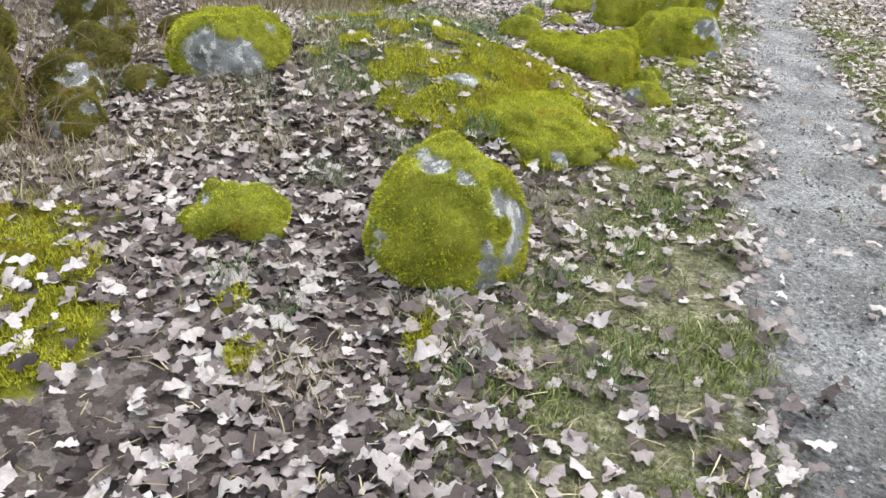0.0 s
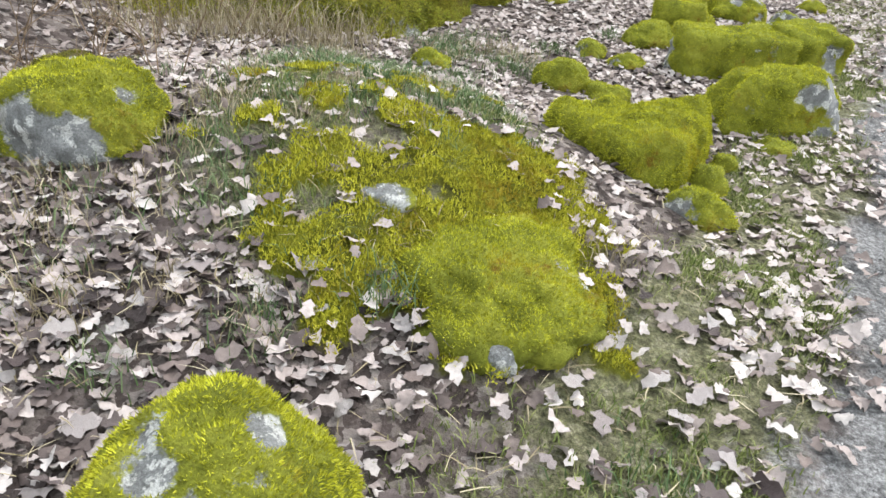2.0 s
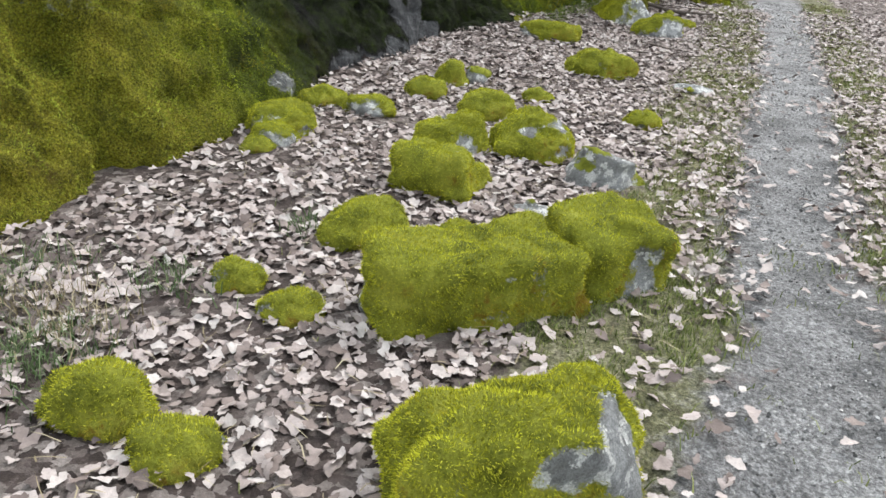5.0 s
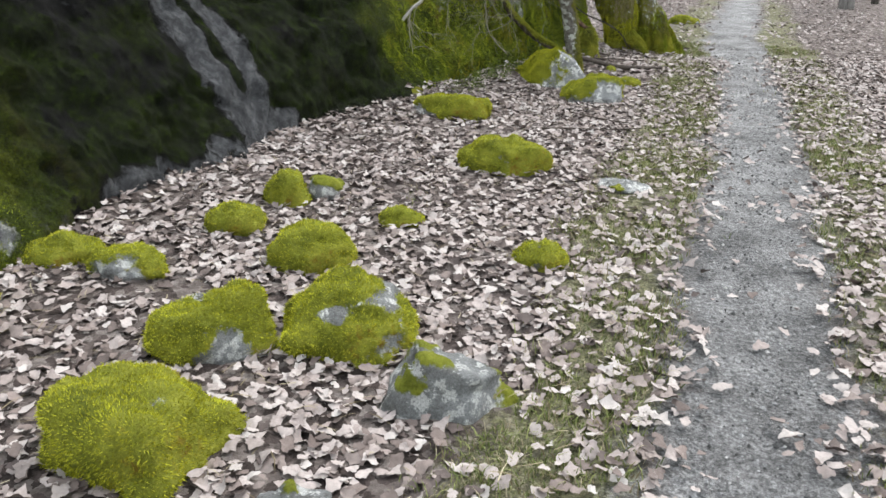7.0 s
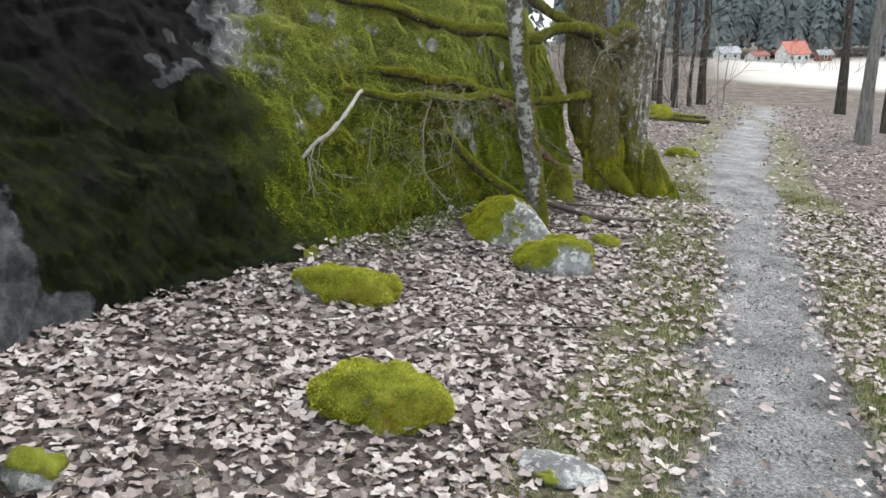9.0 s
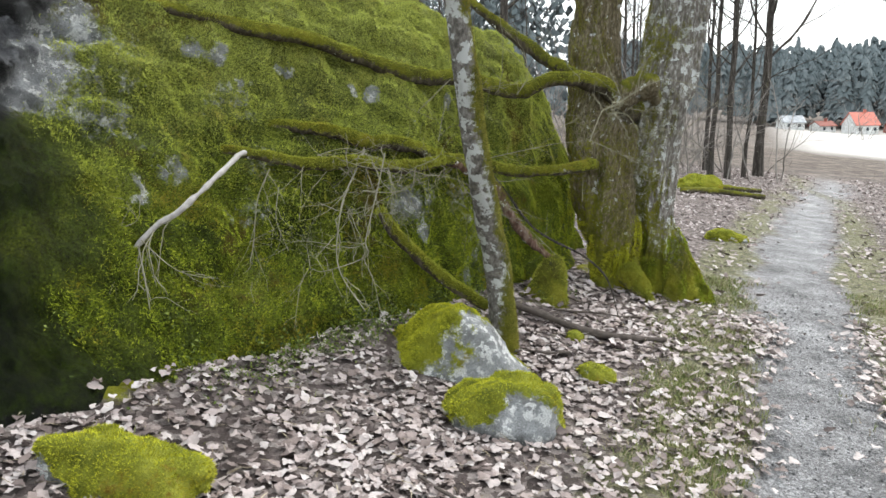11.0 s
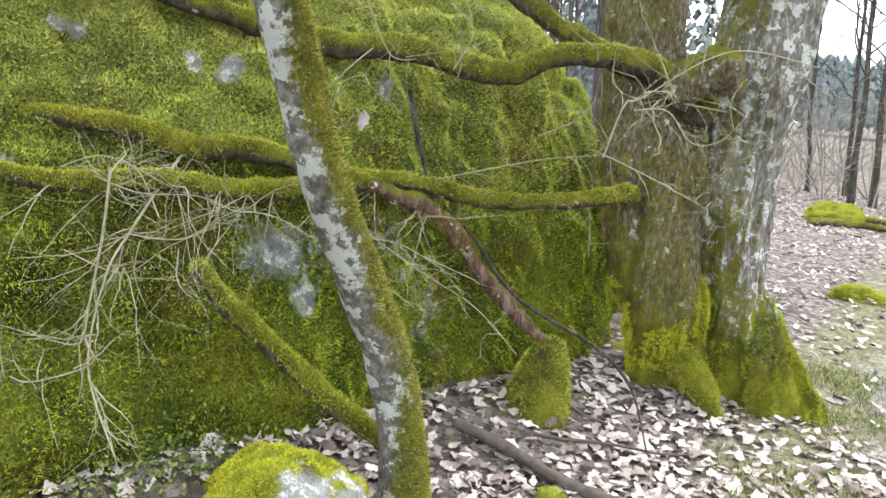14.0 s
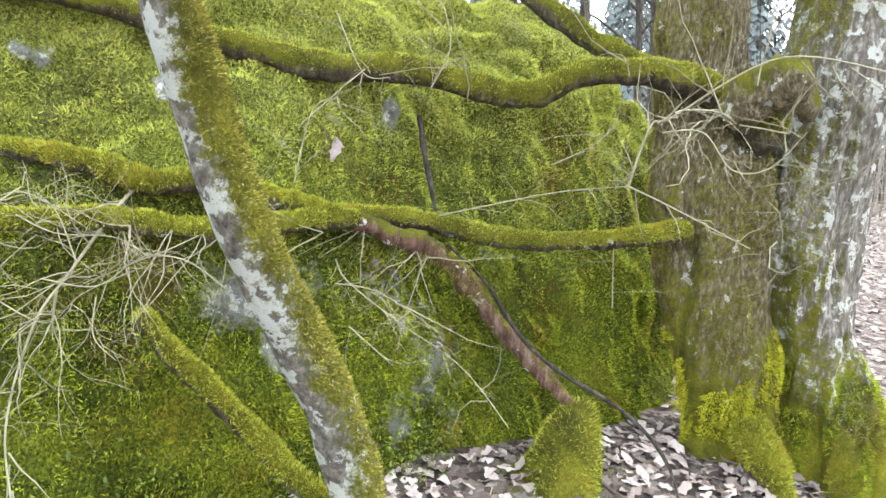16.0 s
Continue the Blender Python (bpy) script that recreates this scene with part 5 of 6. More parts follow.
    q = [(i * 9 + j, i * 9 + 9 + j, i * 9 + 10 + j, i * 9 + 1 + j) for i in range(8) for j in range(8)]
    solid("blade", v, np.array(q), LEAF, leaf)


def bare_tree(seed, tall=11.0, r=0.13, bark=None, label="bare grey-brown tree with a straight trunk"):
    rng = np.random.default_rng(seed)
    tree = thing("bare_tree", (0, 0, 0), label, "tree", "bare trees of the wood")
    zs = np.linspace(-0.2, tall, 9)
    bend = np.cumsum(rng.normal(0, 0.03, (9, 2)), 0)
    pts = np.column_stack([bend, zs])
    pts[:2, :2] = 0
    r = r * 0.82
    rad = r * np.linspace(1.0, 0.2, 9)
    rad[0] *= 1.4
    limb("trunk", pts, rad, bark or TRUNK, tree, sides=10, steps=28, rough=0.12, moss_level=0.25, moss_up=0.1, seed=seed)
    pieces = []
    for k in range(15):
        z = tall * (0.28 + 0.68 * k / 15)
        a = k * 2.4 + rng.uniform(-0.5, 0.5)
        p = np.array([np.interp(z, zs, pts[:, 0]), np.interp(z, zs, pts[:, 1]), z])
        grow(p, (math.cos(a), math.sin(a), 0.8), tall * 0.24 * (1.25 - k / 18), r * 0.3, rng, 2, 0.3, -0.03, 3, 0.55, pieces, 4)
    twigs(tree, pieces, "crown", TRUNK, "fine bare branches")
    return tree


build_oak()
build_rowan()
build_dead_wood()
build_hanging_twigs()
build_far_logs()


NEAR = [o for o in scene.objects if o.parent is None and o.type in ("MESH", "EMPTY") and o.name != "ground"]
# ---- the wood and the farm beyond ----
def build_wood():
    kinds = [bare_tree(201, 11, 0.15), bare_tree(202, 13, 0.16), bare_tree(203, 9, 0.085), bare_tree(204, 12, 0.16, SMOOTH, "thick smooth pale grey trunk beside the path")]
    for tree, (x, y, k) in zip(kinds, ((9.62, 32.0, 0), (13.8, 32.2, 1), (9.1, 33.3, 2), (10.55, 23.9, 3))):
        tree.matrix_world = Matrix.Translation(on_hill(x, y))
    rng = np.random.default_rng(77)
    places = []
    for k in range(26):
        places.append((rng.uniform(-16, 5.5), rng.uniform(24, 52)))
    slim = [(11.9, 25.4), (12.3, 26.6), (9.0, 31.0), (8.4, 30.2)] + [(rng.uniform(6.4, 8.6), rng.uniform(29, 42)) for k in range(8)]
    for x, y in slim:
        copy_thing(kinds[2], Matrix.Translation(on_hill(x, y)) @ pose(0, 0, -0.05, 0, 0, rng.uniform(0, 360)) @ Matrix.Scale(rng.uniform(0.7, 1.1), 4))
    for k in range(9):
        places.append((rng.uniform(-18, -9), rng.uniform(0, 22)))
    for k in range(7):
        places.append((rng.uniform(19, 30), rng.uniform(6, 30)))
    for k in range(6):
        places.append((rng.uniform(-10, 12), rng.uniform(-22, -9)))
    for x, y in places:
        s = rng.uniform(0.7, 1.15)
        copy_thing(kinds[rng.integers(0, 3)], Matrix.Translation(on_hill(x, y)) @ pose(0, 0, -0.05, 0, 0, rng.uniform(0, 360)) @ Matrix.Scale(s, 4))


def conifer(rng, tall, clumps=80, size=1.0):
    """A ragged evergreen of many small drooping sprays."""
    pointed = rng.random() < 0.6
    h = rng.uniform(0.08, 1.0, clumps) ** (1.0 if pointed else 0.7)
    reach = tall * (0.2 * (1.04 - h) if pointed else 0.2 * np.sqrt(np.clip(1.05 - h, 0, 1)) * (0.4 + 0.6 * h))
    a = rng.uniform(0, 2 * np.pi, clumps)
    r = reach * rng.uniform(0.3, 1.0, clumps) ** 0.5
    c = np.column_stack([r * np.cos(a), r * np.sin(a), h * tall])
    w = size * (0.55 + 0.6 * (1 - h))
    out = np.column_stack([np.cos(a), np.sin(a), rng.uniform(-0.6, 0.1, clumps)])
    across = np.column_stack([-np.sin(a), np.cos(a), rng.normal(0, 0.5, clumps)])
    up = np.array([0, 0, 1.0])
    v = np.stack([c + across * w[:, None], c - across * w[:, None] + up * 0.2 * size, c + out * w[:, None] * 1.1 - up * 0.3 * size, c + up * w[:, None] * 1.3], 1).reshape(-1, 3)
    k = np.arange(clumps)[:, None] * 4
    return v, np.concatenate([k + np.array([[0, 1, 3]]), k + np.array([[0, 2, 3]]), k + np.array([[1, 2, 3]])])


THICKET = plain("thicket_bark", (0.24, 0.22, 0.2), 0.9, 6.0)


def build_far_woods():
    k = Nodes("hazed_spruce_needles", 0.9, 0.1)
    # distance haze is mixed into the needle colour as a pale bluish grey
    needles = k.done(k.ramp(k.island(), (0.0, (0.11, 0.135, 0.14)), (0.6, (0.14, 0.168, 0.175)), (1.0, (0.18, 0.205, 0.21))))
    rng = np.random.default_rng(88)
    pieces = []
    for i in range(1250):
        a = rng.uniform(0, 2 * math.pi)
        if i < 850:
            a = radians(rng.uniform(52, 84))
        r = rng.uniform(230, 330)
        v, f = conifer(rng, rng.uniform(9, 16), 90 if i < 850 else 36, 1.25 if i < 850 else 1.9)
        rise = 4 + 13 * (r - 230) / 100
        pieces.append((v + np.array([r * math.cos(a), r * math.sin(a), rise - 3 + lay([(r * math.cos(a), 0, 0)])[0, 2]]), f))
    v, f = join(pieces)
    tagged(solid("far_woods", v, f, needles, smooth=False), "dark spruce forest on a low far ridge, with haze put into its colour", "forest", kind="stuff")
    # spruces among the near wood behind the rock
    pieces = []
    for i in range(70):
        v, f = conifer(rng, rng.uniform(8, 14), 420, 0.24)
        px, py = rng.uniform(-50, 7), rng.uniform(48, 95)
        pieces.append((v + np.array(on_hill(px, py)), f))
    v, f = join(pieces)
    tagged(solid("spruce_wood", v, f, needles, smooth=False), "spruces standing behind the bare trees", "forest", kind="stuff")
    # a grey haze of bare bushes along the edge of the field
    pieces = []
    for i in range(150):
        x, y = rng.uniform(-14, 6.5), rng.uniform(23, 50)
        if i < 50:
            x, y = rng.uniform(6.2, 9.4), rng.uniform(29.5, 46)
        if i > 125:
            x, y = rng.uniform(24, 70), rng.uniform(110, 170)
        s = rng.uniform(0.7, 1.7) if i <= 125 else 3.0
        for j in range(2):
            grow(np.array(on_hill(x, y)) + np.array([rng.normal(0, 0.4), 0, 0]), (rng.normal(0, 0.4), rng.normal(0, 0.4), 1), 1.9 * s, 0.016 * s, rng, 2, 0.3, 0, 3, 0.7, pieces, 3)
    v, f = join(pieces)
    tagged(solid("bare_thicket", v, f, THICKET), "grey thicket of bare bushes at the field edge", "bushes", kind="stuff")


def block(x, y, z, w, d, h):
    v = np.array([(sx * w / 2 + x, sy * d / 2 + y, z + sz * h) for sx in (-1, 1) for sy in (-1, 1) for sz in (0, 1)])
    f = np.array([(0, 1, 3, 2), (4, 6, 7, 5), (0, 4, 5, 1), (2, 3, 7, 6), (0, 2, 6, 4), (1, 5, 7, 3)])
    return v, f


def house(x, y, turn, w, d, h, roof_h, wall_mat, roof_mat, label, windows=3):
    top = thing("house", (0, 0, 0), label, "house", "farm houses")
    v, f = block(0, 0, 0, w, d, h)
    solid("wall", v, f, wall_mat, top, smooth=False)
    e = 0.4
    gable = np.array([(-w / 2, -d / 2, h), (-w / 2, d / 2, h), (-w / 2, 0, h + roof_h), (w / 2, -d / 2, h), (w / 2, d / 2, h), (w / 2, 0, h + roof_h)])
    for at in (0, 3):
        solid("gable", gable[at:at + 3], np.array([(0, 2, 1)]), wall_mat, top, smooth=False)
    k = roof_h / (d / 2)
    r = []
    for s in (-1, 1):
        a = np.array([(-w / 2 - e, s * (d / 2 + e), h - e * k), (w / 2 + e, s * (d / 2 + e), h - e * k), (w / 2 + e, 0, h + roof_h), (-w / 2 - e, 0, h + roof_h)])
        r.append((np.vstack([a, a + np.array([0, 0, 0.18])]), np.array([(0, 1, 2, 3), (7, 6, 5, 4), (0, 4, 5, 1), (1, 5, 6, 2), (2, 6, 7, 3), (3, 7, 4, 0)])))
    v, f = join(r)
    roof = solid("roof", v, f, roof_mat, top, smooth=False)
    v, f = block(w * 0.15, 0, h + roof_h - 0.3, 0.7, 0.7, 1.3)
    solid("chimney", v, f, roof_mat, roof, smooth=False)
    for i in range(windows):
        px = -w / 2 + w * (i + 0.5) / windows
        v, f = block(px, -d / 2 - 0.02, h * 0.38, 1.1, 0.08, 1.2)
        win = solid("window", v, f, FRAME, top, smooth=False)
        v, f = block(px, -d / 2 - 0.05, h * 0.38 + 0.1, 0.85, 0.06, 1.0)
        solid("pane", v, f, PANE, win, smooth=False)
    top.matrix_world = Matrix.Translation(on_hill(x, y)) @ pose(0, 0, -0.2, 0, 0, turn) @ Matrix.Scale(0.72, 4)
    return top


FRAME = plain("window_frame", (0.7, 0.7, 0.68))
PANE = plain("window_pane", (0.05, 0.06, 0.07), 0.15)
WHITE = plain("white_boards", (0.62, 0.63, 0.62), 0.7, 1.5)
TILE = plain("red_roof_tiles", (0.5, 0.16, 0.12), 0.7, 1.0)
SLATE = plain("grey_roof", (0.33, 0.35, 0.37), 0.7, 1.0)
FALU = plain("red_painted_boards", (0.25, 0.09, 0.07), 0.8, 1.5)
build_wood()
build_far_woods()
house(72.5, 188, 12, 7.0, 7.5, 3.2, 3.4, WHITE, TILE, "white house with a bright red tiled roof", 3)
house(66.5, 193, 20, 5.5, 5, 2.4, 1.2, WHITE, FALU, "low white outbuilding with a dull brown roof", 2)
house(59.5, 193, 5, 6.5, 6, 2.6, 1.8, WHITE, SLATE, "white shed with a pale grey roof", 2)
house(81, 192, 0, 4, 4, 2.3, 1.3, FALU, SLATE, "small dark red wooden shed", 1)
house(95.0, 184, -10, 9, 7, 3.2, 2.6, SLATE, SLATE, "grey house behind trunks", 3)


FAR = set(o.name for o in scene.objects) - set(o.name for o in NEAR)


# ---- ground cover ----
def clear_of_stones(x, y, grow_by=0.92):
    ok = np.ones(len(x), bool)
    for sx, sy, w, d, turn in STONES:
        c, s = math.cos(radians(turn)), math.sin(radians(turn))
        dx, dy = x - sx, y - sy
        u, v = dx * c + dy * s, -dx * s + dy * c
        ok &= (u / (w / 2)) ** 2 + (v / (d / 2)) ** 2 > grow_by
    return ok


def scatter(count, lo, hi, density, rng):
    """Points in a box of the plan, kept by density(x, y) in 0..1."""
    x, y = rng.uniform(lo[0], hi[0], count), rng.uniform(lo[1], hi[1], count)
    k = rng.random(count) < density(x, y)
    return x[k], y[k]


def oak_leaf(rng, n=9):
    """One lobed leaf, 1 long, with midrib and curled edges."""
    t = np.linspace(0, 1, n)
    width = 0.25 * np.sin(np.pi * t ** 0.8) ** 0.7 * (1 + 0.34 * np.cos(t * 2 * np.pi * {10: 2.7, 8: 2.3, 7: 2.2, 5: 1.3}[n] + rng.uniform(-0.8, 0.8))) + 0.012
    skew = rng.uniform(0.8, 1.2)
    mid = np.column_stack([t - 0.5, 0.05 * rng.normal() * np.sin(np.pi * t), np.zeros(n)])
    l = mid + np.column_stack([0.03 * np.cos(9 * t), width, np.zeros(n)])
    r = mid + np.column_stack([0.03 * np.cos(8 * t), -width * skew, np.zeros(n)])
    v = np.concatenate([mid, l, r])
    cup, bow, twist = rng.uniform(-0.6, 1.3), rng.uniform(-0.7, 0.8), rng.uniform(-0.6, 0.6)
    v[:, 2] = cup * v[:, 1] ** 2 * 2.2 + bow * v[:, 0] ** 2 * 0.6 + twist * v[:, 0] * v[:, 1] + 0.03 * rng.normal(0, 1, len(v))
    f = []
    for i in range(n - 1):
        f += [(i, i + 1, n + i + 1), (i, n + i + 1, n + i), (i + 1, i, 2 * n + i), (i + 1, 2 * n + i, 2 * n + i + 1)]
    f = np.array(f)
    return v, f[: 2 * (n - 1) * 2]


def leaf_pile(x, y, z, rng, size=(0.04, 0.1), tilt=0.3, n=10):
    forms = [oak_leaf(rng, n) for _ in range(12)]
    pick = rng.integers(0, len(forms), len(x))
    pieces = []
    for k, (v, f) in enumerate(forms):
        m = np.where(pick == k)[0]
        c = len(m)
        if not c:
            continue
        s = rng.uniform(*size, c)
        a = rng.uniform(0, 2 * np.pi, c)
        e1 = np.stack([np.cos(a), np.sin(a), rng.normal(0, tilt, c)], 1)
        e1 /= np.linalg.norm(e1, axis=1, keepdims=True)
        up = np.stack([rng.normal(0, tilt, c), rng.normal(0, tilt, c), np.where(rng.random(c) < 0.5, 1, -1)], 1)
        e3 = up - e1 * (up * e1).sum(1, keepdims=True)
        e3 /= np.linalg.norm(e3, axis=1, keepdims=True)
        e2 = np.cross(e3, e1)
        w = v[None, :, 0:1] * e1[:, None] + v[None, :, 1:2] * e2[:, None] + v[None, :, 2:3] * e3[:, None]
        w = w * s[:, None, None] + np.stack([x[m], y[m], z[m]], 1)[:, None]
        pieces.append((w.reshape(-1, 3), (f[None] + (np.arange(c) * len(v))[:, None, None]).reshape(-1, 3)))
    return join(pieces)


def build_leaves():
    rng = np.random.default_rng(301)

    def thick(x, y):
        _, _, moss, litter = zones(x, y)
        n = fbm(flat3(x, y), 0.5, 3, 41)
        inside = (foot_distance(x, y) < 0.05) * (1 - step(-1.0, 0.8, x - np.interp(y, (0, 9, 12, 17, 34), (4.4, 5.2, 8.6, 8.8, 14)) + 0.8 * n))
        return np.clip(litter * (0.75 + 0.6 * n), 0.025, 1) * inside * clear_of_stones(x, y, 0.8)

    x1, y1 = scatter(52000, (-3.0, 0.4), (6.0, 9.0), thick, rng)
    x2, y2 = scatter(64000, (-0.5, 9.0), (9.5, 17.0), thick, rng)
    x3, y3 = scatter(20000, (3.0, 17.0), (15.0, 34.0), thick, rng)
    x, y = np.concatenate([x1, x2, x3]), np.concatenate([y1, y2, y3])
    z = height(x, y) + 0.006 + rng.uniform(0, 0.022, len(x)) + 0.045 * step(0.3, 0.55, zones(x, y)[2]) * rng.uniform(0.4, 1, len(x))
    near, mid = y < 4.2, (y >= 4.2) & (y < 16.5)
    last = ~near & ~mid
    v, f = join([leaf_pile(x[near], y[near], z[near], rng), leaf_pile(x[mid], y[mid], z[mid], rng, size=(0.04, 0.088), tilt=0.28, n=8), leaf_pile(x[last], y[last], z[last], rng, n=5)])
    litter = thing("leaf_litter", (0.3, 2.4, h1(0.3, 2.4)), "fallen lobed oak leaves, pale tan and dark brown", "leaves")
    base = np.array(litter.matrix_world.translation)
    tagged(solid("leaf_layer", v - base, f, LEAF, litter, attributes={"dry": step(1.2, 4.2, v[:, 1])}), kind="stuff")
    forms = [mesh("leaf", w, g, ONE_LEAF) for w, g in (oak_leaf(rng, 10) for _ in range(10))]
    x, y = scatter(1400, (-0.9, 1.2), (1.3, 4.4), thick, rng)
    for k in range(min(300, len(x))):
        ob = new("leaf", forms[k % 10])
        ob.parent = litter
        tip = Euler((rng.normal(0, 0.25), rng.normal(0, 0.25), rng.uniform(0, 6.28)))
        ob.matrix_local = Matrix.LocRotScale(Vector((x[k], y[k], h1(x[k], y[k]) + 0.03)) - Vector(base), tip, Vector((1, 1, 1)) * rng.uniform(0.06, 0.12))


def grass_blades(x, y, z, length, width, rng, lean=0.7):
    """Bent blades of two segments."""
    n = len(x)
    a, b = rng.uniform(0, 2 * np.pi, n), rng.uniform(0, 2 * np.pi, n)
    le = length * rng.uniform(0.5, 1.25, n)
    d = np.stack([np.cos(a), np.sin(a), np.zeros(n)], 1) * (le * rng.uniform(0.1, lean, n))[:, None]
    s = np.stack([np.cos(b), np.sin(b), np.zeros(n)], 1) * width * 0.5
    p = np.stack([x, y, z - 0.005], 1)
    up = np.array([0, 0, 1.0])
    m = p + d * 0.35 + up * (le * 0.6)[:, None]
    t = p + d + up * (le * 0.85)[:, None]
    v = np.stack([p - s, p + s, m - s * 0.7, m + s * 0.7, t], 1).reshape(-1, 3)
    f = np.array([(0, 1, 3), (0, 3, 2), (2, 3, 4)])
    return v, (f[None] + (np.arange(n) * 5)[:, None, None]).reshape(-1, 3)


def build_grass():
    rng = np.random.default_rng(401)

    def turf(x, y):
        gravel, grass, moss, litter = zones(x, y)
        n = fbm(flat3(x, y), 0.35, 3, 43)
        return np.clip((grass - 0.12) * (0.55 + 1.0 * n), 0, 1) * clear_of_stones(x, y, 1.0) * (foot_distance(x, y) < -0.1)

    xa, ya = scatter(420000, (-1.8, 0.7), (5.0, 8.0), turf, rng)
    xb, yb = scatter(430000, (2.0, 8.0), (7.5, 18.0), turf, rng)
    x, y = np.concatenate([xa, xb]), np.concatenate([ya, yb])
    v, f = grass_blades(x, y, height(x, y), 0.042, 0.005, rng, 1.3)
    half = len(f) // 12 * 10
    tagged(solid("short_grass", v, f[:half], GRASS, smooth=False), "short green grass along the path", "grass", kind="stuff")
    tagged(solid("dry_grass", v, f[half:], STRAW, smooth=False), "dry straw-coloured grass along the path", "grass", kind="stuff")


def tuft(x, y, count, length, spread, dry, seed, lift=0.0):
    rng = np.random.default_rng(seed)
    px, py = x + rng.normal(0, spread, count), y + rng.normal(0, spread, count)
    v, f = grass_blades(px, py, height(px, py), length, 0.005, rng, 1.2)
    z = h1(x, y)
    ob = solid("grass_tuft", v - np.array([x, y, z]), f, STRAW if dry else TUFT, smooth=False)
    ob.location = (x, y, z + lift)
    tagged(ob, "tuft of dry straw-coloured grass" if dry else "small tuft of dark green grass", "grass", "grass tufts", "stuff")


BRACKEN = plain("dead_bracken", (0.2, 0.14, 0.09), 0.9, 20.0)


def build_shrub(x, y, z, seed):
    """A low evergreen shrub on top of the bank."""
    rng = np.random.default_rng(seed)
    top = thing("evergreen_shrub", (x, y, z), "low dark evergreen shrub growing over the mossy bank", "shrub", "shrubs on the bank")
    pieces = []
    for k in range(14):
        grow((x, y, z), (rng.normal(0, 0.8), rng.normal(0, 0.8), 0.7), rng.uniform(0.3, 0.55), 0.006, rng, 2, 0.4, 0, 3, 0.6, pieces, 3)
    twigs(top, pieces, "stems", BRACKEN, "thin brown stems")
    n = 900
    p = rng.normal(0, 1, (n, 3)) * np.array([0.28, 0.26, 0.14]) + np.array([0, 0, 0.28])
    a, b = rng.normal(0, 1, (n, 3)), rng.normal(0, 1, (n, 3))
    a /= np.linalg.norm(a, axis=1, keepdims=True)
    b = np.cross(a, b)
    b /= np.linalg.norm(b, axis=1, keepdims=True)
    s = rng.uniform(0.014, 0.03, (n, 1))
    v = np.stack([p - a * s, p + b * s * 0.4, p + a * s, p - b * s * 0.4], 1).reshape(-1, 3)
    k = np.arange(n)[:, None] * 4
    f = np.concatenate([k + np.array([[0, 1, 2]]), k + np.array([[0, 2, 3]])])
    tagged(solid("foliage", v, f, EVERGREEN, top, "small dark green leaves", smooth=False), kind="stuff")


EVERGREEN = grass_material("evergreen_leaf", (0.02, 0.045, 0.02), (0.05, 0.09, 0.045), (0.1, 0.15, 0.1))


